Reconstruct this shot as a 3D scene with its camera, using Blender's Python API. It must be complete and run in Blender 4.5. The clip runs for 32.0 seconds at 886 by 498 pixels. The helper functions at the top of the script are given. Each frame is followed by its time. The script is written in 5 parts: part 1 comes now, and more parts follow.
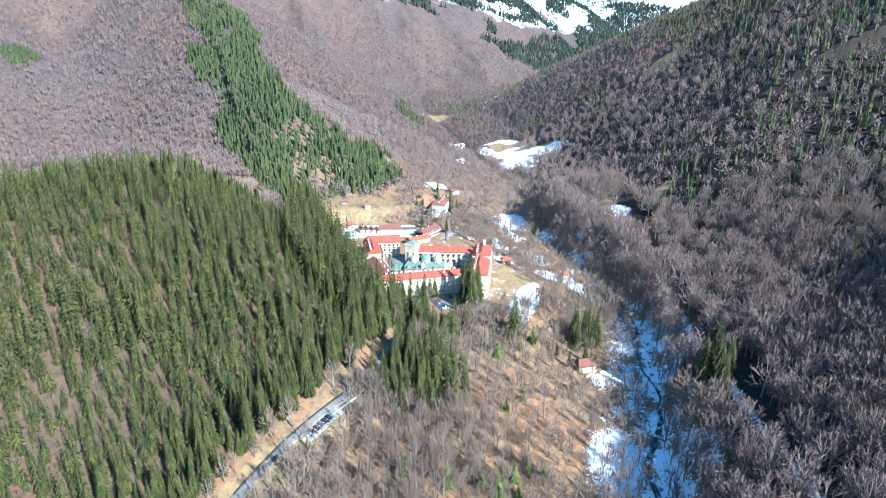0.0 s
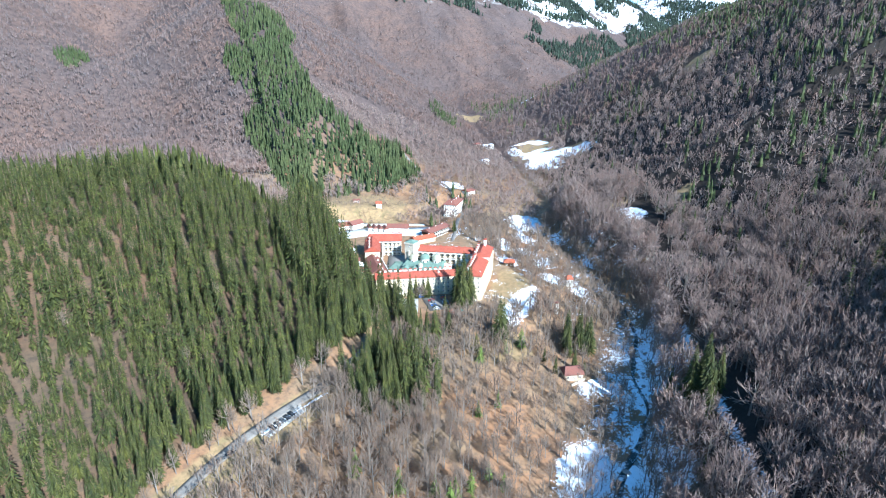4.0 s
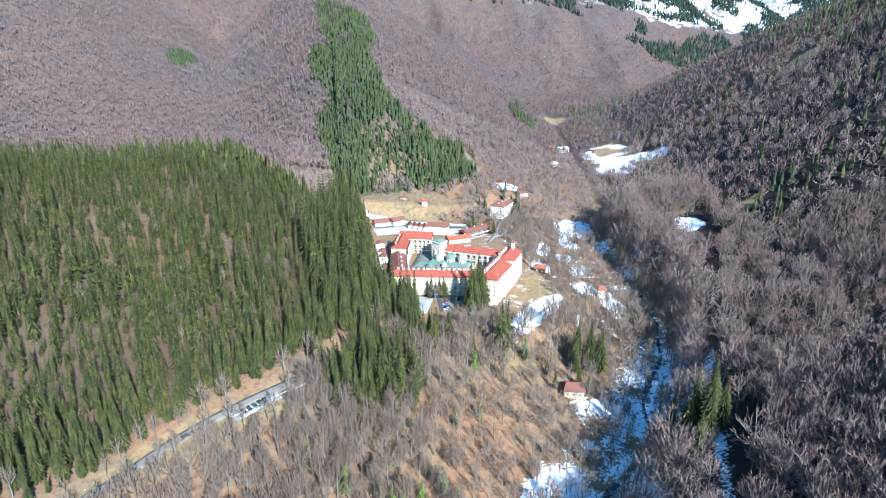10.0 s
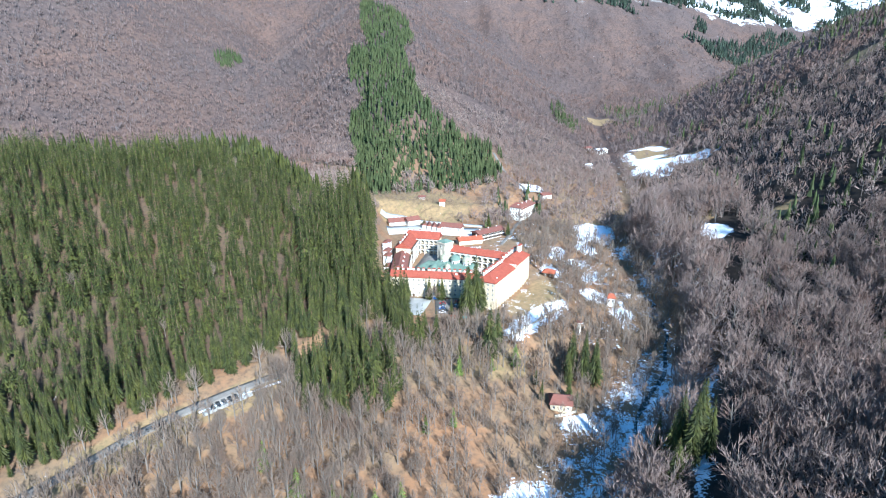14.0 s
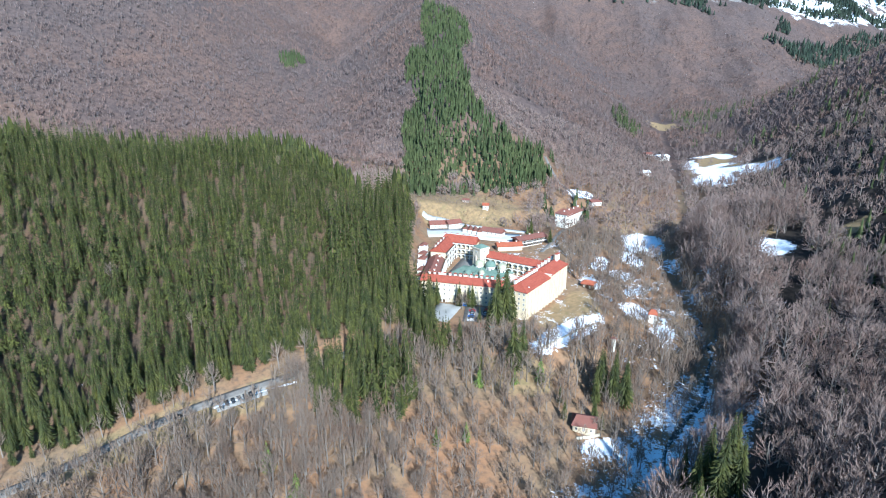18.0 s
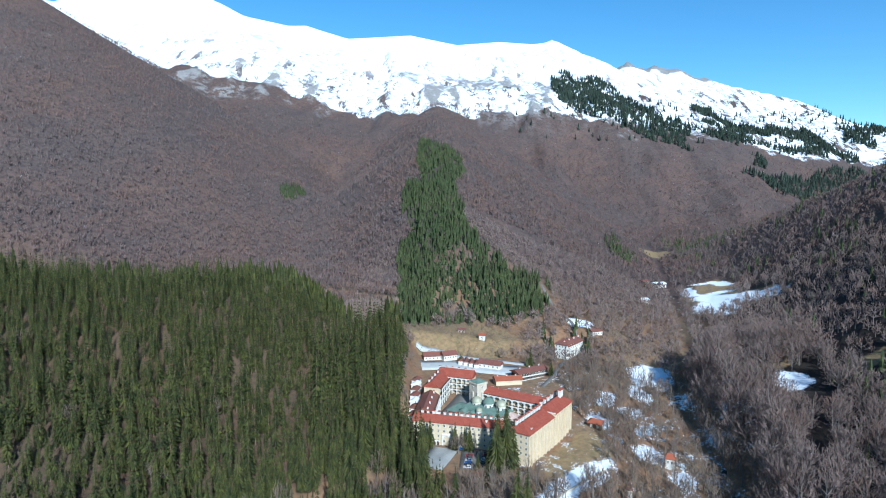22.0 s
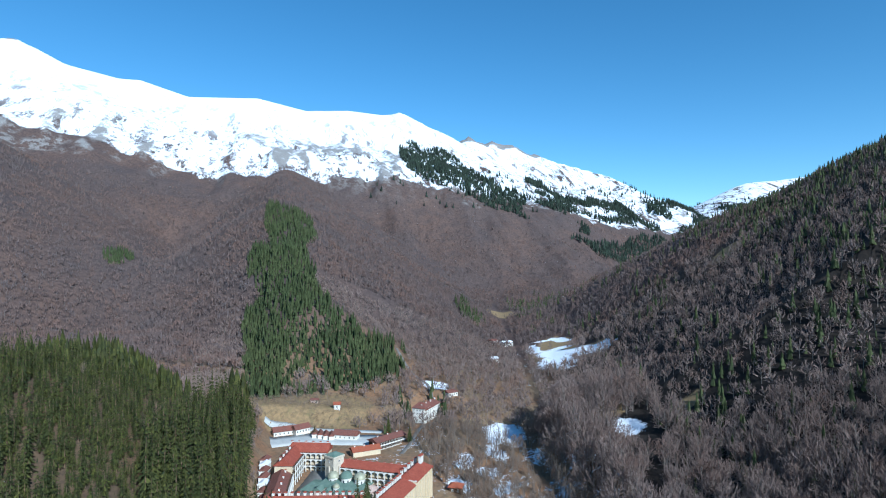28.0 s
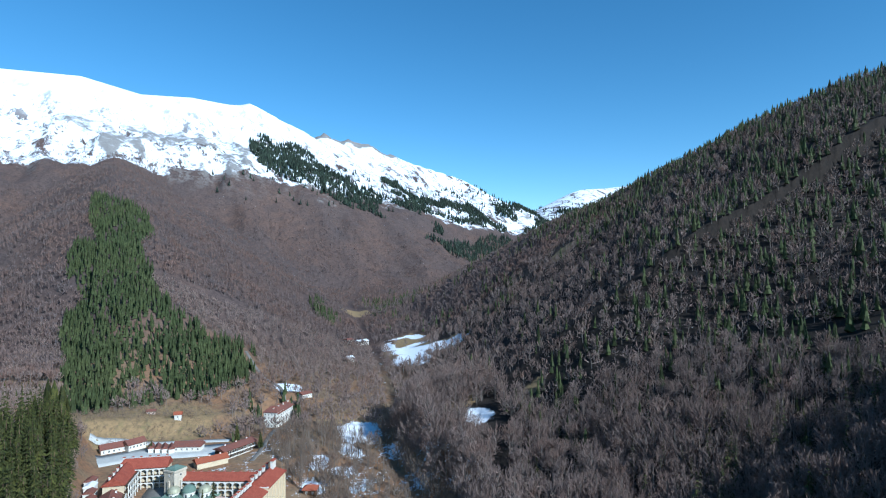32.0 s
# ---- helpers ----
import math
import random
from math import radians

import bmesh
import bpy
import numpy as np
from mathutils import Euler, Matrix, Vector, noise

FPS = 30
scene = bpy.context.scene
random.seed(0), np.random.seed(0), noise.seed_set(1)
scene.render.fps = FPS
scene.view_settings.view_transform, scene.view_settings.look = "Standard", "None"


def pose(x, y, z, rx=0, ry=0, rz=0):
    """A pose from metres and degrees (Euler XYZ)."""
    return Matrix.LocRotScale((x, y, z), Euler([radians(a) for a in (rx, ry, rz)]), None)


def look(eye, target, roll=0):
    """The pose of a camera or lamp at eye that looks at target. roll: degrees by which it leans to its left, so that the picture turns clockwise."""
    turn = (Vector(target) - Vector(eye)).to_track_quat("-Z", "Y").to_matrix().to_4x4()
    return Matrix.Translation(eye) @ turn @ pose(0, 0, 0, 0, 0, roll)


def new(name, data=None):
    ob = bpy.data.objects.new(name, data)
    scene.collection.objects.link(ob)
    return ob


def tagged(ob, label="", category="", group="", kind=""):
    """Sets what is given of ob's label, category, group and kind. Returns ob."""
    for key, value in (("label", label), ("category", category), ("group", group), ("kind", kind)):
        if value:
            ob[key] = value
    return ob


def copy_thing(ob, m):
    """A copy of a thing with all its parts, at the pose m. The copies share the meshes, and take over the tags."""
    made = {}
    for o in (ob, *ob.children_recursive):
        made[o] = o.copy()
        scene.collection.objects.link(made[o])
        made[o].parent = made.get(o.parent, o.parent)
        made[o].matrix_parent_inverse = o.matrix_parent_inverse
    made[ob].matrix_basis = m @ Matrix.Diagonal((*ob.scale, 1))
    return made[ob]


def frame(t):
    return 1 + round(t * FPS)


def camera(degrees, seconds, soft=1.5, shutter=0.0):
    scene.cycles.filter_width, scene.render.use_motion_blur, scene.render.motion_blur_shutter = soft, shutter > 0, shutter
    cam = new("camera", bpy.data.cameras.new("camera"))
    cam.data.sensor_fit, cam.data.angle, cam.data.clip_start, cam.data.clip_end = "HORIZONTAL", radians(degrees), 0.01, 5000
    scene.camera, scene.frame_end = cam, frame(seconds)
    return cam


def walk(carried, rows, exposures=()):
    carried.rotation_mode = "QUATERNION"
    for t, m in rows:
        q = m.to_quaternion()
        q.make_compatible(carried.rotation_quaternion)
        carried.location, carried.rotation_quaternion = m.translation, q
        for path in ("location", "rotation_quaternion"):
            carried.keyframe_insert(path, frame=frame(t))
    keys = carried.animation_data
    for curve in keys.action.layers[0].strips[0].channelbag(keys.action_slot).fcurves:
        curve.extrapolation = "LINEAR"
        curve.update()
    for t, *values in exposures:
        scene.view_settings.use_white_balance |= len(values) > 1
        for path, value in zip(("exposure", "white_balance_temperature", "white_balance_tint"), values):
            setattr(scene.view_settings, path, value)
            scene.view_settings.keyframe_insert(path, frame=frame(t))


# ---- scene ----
cam = camera(77.0, 32.0, soft=1.1)
# seconds, place, turn to the left, tilt up, lean
PATH = [
    (0.0, -148.78, -17.18, 155.21, -26.965, -18.826, 0.368),
    (0.5, -144.41, -18.50, 154.73, -25.630, -18.818, 0.344),
    (1.0, -139.92, -19.84, 154.30, -24.239, -18.808, 0.343),
    (1.5, -135.35, -21.35, 153.77, -23.371, -18.812, 0.287),
    (2.0, -130.63, -22.54, 153.26, -22.757, -18.780, 0.246),
    (2.5, -125.94, -23.59, 152.82, -22.371, -18.767, 0.205),
    (3.0, -121.21, -24.55, 152.40, -22.053, -18.747, 0.156),
    (3.5, -116.47, -25.75, 152.08, -21.796, -18.721, 0.127),
    (4.0, -111.71, -26.99, 151.77, -21.684, -18.681, 0.062),
    (4.5, -106.99, -28.24, 151.43, -21.606, -18.633, 0.004),
    (5.0, -102.36, -29.44, 151.02, -21.451, -18.584, -0.039),
    (5.5, -97.86, -30.55, 150.51, -21.110, -18.540, -0.061),
    (6.0, -93.55, -31.52, 149.84, -20.472, -18.509, -0.033),
    (6.5, -89.41, -32.47, 149.35, -19.944, -18.490, -0.037),
    (7.0, -85.05, -33.40, 148.97, -17.680, -18.458, 0.046),
    (7.5, -80.40, -34.01, 148.75, -14.962, -18.444, 0.106),
    (8.0, -75.55, -34.57, 148.39, -13.270, -18.435, 0.153),
    (8.5, -70.60, -35.05, 148.16, -12.267, -18.442, 0.118),
    (9.0, -65.69, -35.32, 147.94, -11.693, -18.443, 0.093),
    (9.5, -60.94, -34.84, 147.22, -11.311, -18.401, 0.068),
    (10.0, -56.13, -34.13, 146.36, -10.902, -18.368, 0.059),
    (10.5, -51.65, -33.43, 145.52, -10.559, -18.329, -0.022),
    (11.0, -46.75, -32.88, 144.72, -9.145, -18.280, -0.027),
    (11.5, -41.84, -32.29, 144.10, -8.692, -18.249, -0.045),
    (12.0, -37.21, -31.51, 143.53, -8.256, -18.224, -0.074),
    (12.5, -32.64, -30.54, 143.07, -7.578, -18.208, -0.092),
    (13.0, -28.01, -29.90, 142.77, -6.955, -18.200, -0.093),
    (13.5, -23.44, -29.24, 142.35, -5.984, -18.187, -0.113),
    (14.0, -19.07, -28.64, 142.06, -5.101, -18.175, -0.176),
    (14.5, -14.83, -28.11, 141.70, -4.457, -18.151, -0.217),
    (15.0, -11.11, -27.47, 141.41, -4.255, -18.118, -0.157),
    (15.5, -7.95, -26.68, 141.19, -4.226, -18.082, -0.116),
    (16.0, -5.35, -25.71, 141.03, -4.099, -18.050, -0.129),
    (16.5, -3.32, -24.52, 140.93, -3.602, -18.028, -0.165),
    (17.0, -1.89, -23.09, 140.87, -2.466, -18.022, -0.117),
    (17.5, -0.74, -21.54, 140.86, 0.007, -17.997, -0.000),
    (18.0, -0.01, -19.68, 141.07, 1.485, -17.986, 0.123),
    (18.5, 0.47, -17.76, 141.21, 2.346, -18.009, 0.242),
    (19.0, 0.91, -15.60, 141.54, 2.898, -17.883, 0.223),
    (19.5, 1.18, -13.06, 141.59, 2.794, -15.202, 0.163),
    (20.0, 1.29, -10.93, 140.90, 2.911, -13.069, 0.112),
    (20.5, 1.50, -8.11, 140.61, 2.624, -11.074, 0.150),
    (21.0, 1.36, -5.38, 140.54, 1.961, -7.816, 0.136),
    (21.5, 1.31, -3.69, 140.38, 1.585, -6.120, 0.036),
    (22.0, 1.02, -2.24, 140.53, 1.113, -5.063, 0.008),
    (22.5, 0.57, -1.16, 140.43, 0.515, -3.166, 0.023),
    (23.0, -0.00, 0.00, 140.00, 0.000, -1.293, 0.094),
    (23.5, -0.33, 0.86, 139.51, -0.507, -0.231, 0.137),
    (24.0, -0.76, 1.60, 139.33, -1.112, 0.708, 0.116),
    (24.5, -1.21, 2.04, 139.19, -2.126, 1.378, 0.060),
    (25.0, -1.63, 2.26, 139.14, -3.270, 1.710, 0.020),
    (25.5, -1.96, 2.33, 139.14, -4.588, 1.800, -0.012),
    (26.0, -2.19, 2.30, 139.16, -6.122, 1.746, -0.055),
    (26.5, -2.29, 2.26, 139.16, -7.918, 1.644, -0.125),
    (27.0, -2.21, 2.26, 139.11, -10.017, 1.592, -0.202),
    (27.5, -2.25, 2.20, 138.96, -11.991, 1.593, -0.246),
    (28.0, -2.28, 2.04, 138.85, -14.156, 1.543, -0.274),
    (28.5, -2.38, 1.96, 138.62, -16.107, 1.530, -0.262),
    (29.0, -2.55, 1.77, 138.46, -17.812, 1.523, -0.235),
    (29.5, -2.92, 1.46, 138.38, -19.209, 1.494, -0.202),
    (30.0, -3.25, 1.27, 138.33, -20.605, 1.471, -0.193),
    (30.5, -3.64, 1.25, 138.09, -22.172, 1.448, -0.226),
    (31.0, -3.90, 1.20, 137.90, -23.773, 1.429, -0.197),
    (31.5, -3.88, 0.87, 137.80, -26.136, 1.428, -0.230),
    (32.0, -3.78, 0.47, 137.78, -28.924, 1.398, -0.326),
]
walk(cam, [(t, pose(x, y, z, 90 + up, 0, turn) @ pose(0, 0, 0, 0, 0, lean)) for t, x, y, z, turn, up, lean in PATH],
     [(0, 1.75, 5200, 3), (4, 1.57, 5200, 3), (8, 1.46, 5200, 3), (18.8, 1.05, 5200, 3), (21, 0.6, 5150, 2), (24, 0.3, 5100, 2), (32, 0.3, 5100, 2)])

# ---- light ----
SUN_AZIMUTH, SUN_HEIGHT = 162.0, 33.0
world = bpy.data.worlds.new("world")
scene.world = world
world.use_nodes = True
wn = world.node_tree.nodes
sky = wn.new("ShaderNodeTexSky")
sky.sky_type = "NISHITA"
sky.sun_disc = False
sky.sun_elevation = radians(SUN_HEIGHT)
sky.sun_rotation = radians(SUN_AZIMUTH)
sky.altitude = 2000
sky.air_density, sky.dust_density, sky.ozone_density = 1.0, 0.0, 1.0
deep = wn.new("ShaderNodeHueSaturation")
deep.inputs["Hue"].default_value, deep.inputs["Saturation"].default_value = 0.488, 1.22
world.node_tree.links.new(sky.outputs[0], deep.inputs["Color"])
world.node_tree.links.new(deep.outputs[0], wn["Background"].inputs[0])
wn["Background"].inputs[1].default_value = 0.12
sun_data = bpy.data.lights.new("sun", "SUN")
sun_data.energy, sun_data.angle, sun_data.color = 5.0, radians(0.5), (1.0, 0.96, 0.9)
sun = new("sun", sun_data)
az, el = radians(SUN_AZIMUTH), radians(SUN_HEIGHT)
sun.matrix_world = look((0, 0, 0), (-math.sin(az) * math.cos(el), -math.cos(az) * math.cos(el), -math.sin(el)))
# ---- materials ----
def nodes_of(name, rough=0.9, metal=0.0):
    m = bpy.data.materials.new(name)
    m.use_nodes = True
    nt = m.node_tree
    b = nt.nodes["Principled BSDF"]
    b.inputs["Roughness"].default_value = rough
    b.inputs["Metallic"].default_value = metal
    b.inputs["Specular IOR Level"].default_value = 0.2
    return m, nt, b


def node(nt, kind, **settings):
    n = nt.nodes.new(kind)
    for key, value in settings.items():
        if key == "operation":
            n.operation = value
        elif key == "blend_type":
            n.blend_type = value
        elif key == "data_type":
            n.data_type = value
        elif key == "attribute_name":
            n.attribute_name = value
    return n


def place(nt):
    return nt.nodes.new("ShaderNodeNewGeometry").outputs["Position"]


def noise_of(nt, vec, scale, detail=4.0, rough=0.6):
    n = nt.nodes.new("ShaderNodeTexNoise")
    n.inputs["Scale"].default_value, n.inputs["Detail"].default_value, n.inputs["Roughness"].default_value = scale, detail, rough
    nt.links.new(vec, n.inputs["Vector"])
    return n.outputs["Fac"]


def maths(nt, op, a, b=0.0, c=None):
    n = node(nt, "ShaderNodeMath", operation=op)
    for k, v in enumerate((a, b) if c is None else (a, b, c)):
        if isinstance(v, (int, float)):
            n.inputs[k].default_value = v
        else:
            nt.links.new(v, n.inputs[k])
    return n.outputs[0]


def span(nt, v, a, b, lo=0.0, hi=1.0):
    n = nt.nodes.new("ShaderNodeMapRange")
    n.interpolation_type = "SMOOTHSTEP"
    nt.links.new(v, n.inputs[0])
    for k, w in enumerate((a, b, lo, hi)):
        n.inputs[k + 1].default_value = w
    return n.outputs[0]


def blend(nt, fac, a, b, how="MIX"):
    n = node(nt, "ShaderNodeMix", data_type="RGBA", blend_type=how)
    for sock, v in ((n.inputs[0], fac), (n.inputs[6], a), (n.inputs[7], b)):
        if isinstance(v, (int, float)):
            sock.default_value = v
        elif isinstance(v, tuple):
            sock.default_value = (*v, 1)
        else:
            nt.links.new(v, sock)
    return n.outputs[2]


def bump(nt, b, v, strength, distance):
    n = nt.nodes.new("ShaderNodeBump")
    n.inputs["Strength"].default_value, n.inputs["Distance"].default_value = strength, distance
    nt.links.new(v, n.inputs["Height"])
    nt.links.new(n.outputs[0], b.inputs["Normal"])


def varied(name, one, two, cell, rough=0.85, fine=None, relief=0.3, metal=0.0, third=None, by_object=0.0, by_island=0.0):
    """A surface between two colours with patches of that many metres, finer grain, and a third colour as stains."""
    m, nt, b = nodes_of(name, rough, metal)
    p = place(nt)
    big, small = noise_of(nt, p, 1 / cell), noise_of(nt, p, 1 / (fine or cell / 8), 6)
    col = blend(nt, span(nt, big, 0.3, 0.7), one, two)
    col = blend(nt, span(nt, small, 0.25, 0.75, 0.0, 0.55), col, tuple(0.62 * v for v in one))
    if third:
        col = blend(nt, span(nt, noise_of(nt, p, 1.7 / cell, 5), 0.56, 0.7), col, third)
    if by_object or by_island:
        src = nt.nodes.new("ShaderNodeObjectInfo").outputs["Random"] if by_object else nt.nodes.new("ShaderNodeNewGeometry").outputs["Random Per Island"]
        hsv = nt.nodes.new("ShaderNodeHueSaturation")
        w = by_object or by_island
        nt.links.new(span(nt, src, 0, 1, 1 - w, 1 + w), hsv.inputs["Value"])
        nt.links.new(col, hsv.inputs["Color"])
        col = hsv.outputs[0]
    nt.links.new(col, b.inputs["Base Color"])
    bump(nt, b, small, relief, (fine or cell / 8) * 0.4)
    return m


def ground_material():
    m, nt, b = nodes_of("ground", 0.95)
    p = place(nt)
    geo = nt.nodes.new("ShaderNodeNewGeometry")
    xyz = nt.nodes.new("ShaderNodeSeparateXYZ")
    nt.links.new(p, xyz.inputs[0])
    nrm = nt.nodes.new("ShaderNodeSeparateXYZ")
    nt.links.new(geo.outputs["Normal"], nrm.inputs[0])
    wide, mid, fine = noise_of(nt, p, 0.004, 5), noise_of(nt, p, 0.03, 6), noise_of(nt, p, 0.35, 6, 0.7)
    litter = blend(nt, span(nt, mid, 0.35, 0.65), (0.27, 0.142, 0.072), (0.24, 0.160, 0.092))
    litter = blend(nt, span(nt, fine, 0.4, 0.7, 0.0, 0.7), litter, (0.09, 0.07, 0.052))
    wood = blend(nt, span(nt, wide, 0.38, 0.62), (0.104, 0.074, 0.064), (0.132, 0.082, 0.062))
    wood = blend(nt, span(nt, mid, 0.4, 0.7, 0.0, 0.6), wood, (0.075, 0.057, 0.054))
    wood = blend(nt, span(nt, noise_of(nt, p, 0.16, 8, 0.75), 0.42, 0.62, 0.0, 0.75), wood, (0.048, 0.035, 0.032))
    far = span(nt, xyz.outputs[1], 560, 760)
    col = blend(nt, far, litter, wood)

    # dark litter under the woods, with the trees' shade put into its colour
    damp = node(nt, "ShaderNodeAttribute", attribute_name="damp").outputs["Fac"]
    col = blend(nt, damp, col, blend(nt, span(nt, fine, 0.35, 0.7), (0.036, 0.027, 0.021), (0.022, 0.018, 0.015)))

    def mark(name):
        return node(nt, "ShaderNodeAttribute", attribute_name=name).outputs["Fac"]
    grass = span(nt, maths(nt, "ADD", mark("grass"), maths(nt, "MULTIPLY", noise_of(nt, p, 0.06, 7, 0.7), 1.6)), 1.15, 1.55)
    straw = blend(nt, span(nt, fine, 0.35, 0.7), (0.30, 0.20, 0.10), (0.19, 0.135, 0.07))
    straw = blend(nt, span(nt, noise_of(nt, p, 0.12, 4), 0.54, 0.68, 0, 0.4), straw, (0.15, 0.14, 0.06))
    col = blend(nt, grass, col, straw)
    # bare rock on the steep high ground
    rocky = maths(nt, "MULTIPLY", span(nt, maths(nt, "ADD", nrm.outputs[2], maths(nt, "MULTIPLY", mid, 0.25)), 0.84, 0.93, 0.9, 0.0), span(nt, xyz.outputs[2], 330, 520))
    rocky = maths(nt, "MULTIPLY", rocky, span(nt, noise_of(nt, p, 0.045, 9, 0.75), 0.46, 0.54))
    outcrop = span(nt, maths(nt, "ADD", mark("rock"), maths(nt, "MULTIPLY", noise_of(nt, p, 0.02, 8, 0.7), 1.4)), 1.05, 1.3)
    rocky = maths(nt, "MAXIMUM", rocky, outcrop)
    stone = blend(nt, span(nt, fine, 0.3, 0.7), (0.30, 0.28, 0.26), (0.17, 0.155, 0.145))
    col = blend(nt, rocky, col, stone)
    # snow: high up by height and steepness, low down where it was left lying
    streak = noise_of(nt, p, 0.011, 11, 0.74)
    high = maths(nt, "ADD", xyz.outputs[2], maths(nt, "MULTIPLY", streak, 230.0))
    high = maths(nt, "ADD", high, maths(nt, "MULTIPLY", nrm.outputs[2], 110.0))
    high = maths(nt, "ADD", high, maths(nt, "MULTIPLY", mark("thaw"), -330.0))
    snow_high = span(nt, high, 570, 592)
    low = maths(nt, "ADD", mark("snow"), maths(nt, "MULTIPLY", maths(nt, "SUBTRACT", noise_of(nt, p, 0.07, 6, 0.65), 0.5), 1.7))
    low = maths(nt, "ADD", low, maths(nt, "MULTIPLY", maths(nt, "SUBTRACT", noise_of(nt, p, 0.7, 6, 0.7), 0.5), 1.5))
    snow_low = span(nt, low, 0.48, 0.56)
    line = nt.nodes.new("ShaderNodeMapping")
    line.inputs["Scale"].default_value = (1.0, 0.3, 0.3)
    nt.links.new(p, line.inputs["Vector"])
    crag = maths(nt, "ABSOLUTE", maths(nt, "SUBTRACT", noise_of(nt, line.outputs[0], 0.0065, 12, 0.74), 0.5))
    crag = maths(nt, "ADD", crag, maths(nt, "MULTIPLY", maths(nt, "SUBTRACT", xyz.outputs[2], 560), 0.00008))
    bare = maths(nt, "MULTIPLY", span(nt, crag, 0.008, 0.030, 1.0, 0.0), span(nt, mid, 0.42, 0.6))
    bare = maths(nt, "MAXIMUM", bare, outcrop)
    lower = span(nt, xyz.outputs[2], 560, 1060, 1.0, 0.0)
    rill = span(nt, noise_of(nt, line.outputs[0], 0.021, 9, 0.72), 0.545, 0.60)
    bare = maths(nt, "MAXIMUM", bare, maths(nt, "MULTIPLY", rill, lower))
    snow_high = maths(nt, "MULTIPLY", snow_high, maths(nt, "SUBTRACT", 1.0, bare))
    snow = maths(nt, "MAXIMUM", snow_high, snow_low)
    white = blend(nt, span(nt, fine, 0.3, 0.75), (0.86, 0.87, 0.9), (0.74, 0.76, 0.8))
    col = blend(nt, snow, col, white)
    nt.links.new(col, b.inputs["Base Color"])
    bump(nt, b, maths(nt, "ADD", mid, maths(nt, "MULTIPLY", fine, 0.25)), 0.5, 3.0)
    return m


def twig_material(name, one, two, three, vary=(0.7, 1.35)):
    m, nt, b = nodes_of(name, 0.9)
    p = place(nt)
    rnd = nt.nodes.new("ShaderNodeNewGeometry").outputs["Random Per Island"]
    col = blend(nt, span(nt, noise_of(nt, p, 0.011, 4), 0.36, 0.64), one, two)
    col = blend(nt, span(nt, noise_of(nt, p, 0.05, 3), 0.48, 0.68, 0, 0.8), col, three)
    hsv = nt.nodes.new("ShaderNodeHueSaturation")
    nt.links.new(span(nt, rnd, 0, 1, *vary), hsv.inputs["Value"])
    nt.links.new(col, hsv.inputs["Color"])
    nt.links.new(hsv.outputs[0], b.inputs["Base Color"])
    return m


def roof_material(name, one, two, row=0.35):
    m, nt, b = nodes_of(name, 0.75)
    p = place(nt)
    w = nt.nodes.new("ShaderNodeTexWave")
    w.bands_direction = "Z"
    w.inputs["Scale"].default_value, w.inputs["Distortion"].default_value = 1 / row, 0.6
    nt.links.new(p, w.inputs["Vector"])
    col = blend(nt, span(nt, noise_of(nt, p, 0.35, 5), 0.3, 0.7), one, two)
    col = blend(nt, span(nt, noise_of(nt, p, 2.2, 4), 0.35, 0.75, 0, 0.6), col, tuple(0.55 * v for v in one))
    col = blend(nt, span(nt, w.outputs["Fac"], 0.1, 0.5, 0.35, 0.0), col, tuple(0.4 * v for v in one))
    nt.links.new(col, b.inputs["Base Color"])
    bump(nt, b, w.outputs["Fac"], 0.4, 0.08)
    return m


M_ground = ground_material()
M_needle = varied("spruce needles", (0.027, 0.034, 0.009), (0.086, 0.084, 0.018), 5.5, 0.7, 1.1, 0.2, third=(0.014, 0.021, 0.008), by_island=0.35)
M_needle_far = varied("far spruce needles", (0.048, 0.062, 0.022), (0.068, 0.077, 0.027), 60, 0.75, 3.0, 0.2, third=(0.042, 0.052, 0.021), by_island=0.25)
M_needle_dark = varied("blue spruce needles", (0.022, 0.033, 0.022), (0.032, 0.042, 0.025), 40, 0.75, 2.0, 0.2, by_island=0.5)
M_bark = varied("spruce bark", (0.20, 0.125, 0.08), (0.15, 0.11, 0.085), 5, 0.95, 0.4, 0.5)
M_grey_bark = varied("beech bark", (0.23, 0.195, 0.165), (0.16, 0.135, 0.115), 4, 0.9, 0.4, 0.4)
M_twig = twig_material("bare twigs", (0.178, 0.130, 0.098), (0.200, 0.150, 0.114), (0.176, 0.112, 0.078), (0.8, 1.2))
M_twig_slope = twig_material("beech twigs", (0.205, 0.146, 0.122), (0.228, 0.168, 0.144), (0.205, 0.130, 0.100), (0.8, 1.2))
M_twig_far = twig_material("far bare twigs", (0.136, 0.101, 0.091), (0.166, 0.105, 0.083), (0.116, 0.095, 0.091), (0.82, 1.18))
M_bush = varied("green saplings", (0.10, 0.145, 0.030), (0.13, 0.15, 0.035), 6, 0.8, 0.6, 0.2, by_island=0.4)
M_plaster = varied("cream plaster", (0.68, 0.56, 0.38), (0.60, 0.49, 0.33), 9, 0.9, 0.7, 0.15, third=(0.52, 0.42, 0.28))
M_white = varied("white limewash", (0.78, 0.74, 0.66), (0.70, 0.66, 0.58), 5, 0.9, 0.5, 0.15)
M_stone = varied("tower stone", (0.62, 0.54, 0.42), (0.50, 0.43, 0.33), 2.5, 0.95, 0.6, 0.6)
M_roof = roof_material("red roof tiles", (0.31, 0.074, 0.046), (0.37, 0.100, 0.060))
M_roof_old = roof_material("weathered roof tiles", (0.24, 0.092, 0.065), (0.19, 0.09, 0.07))
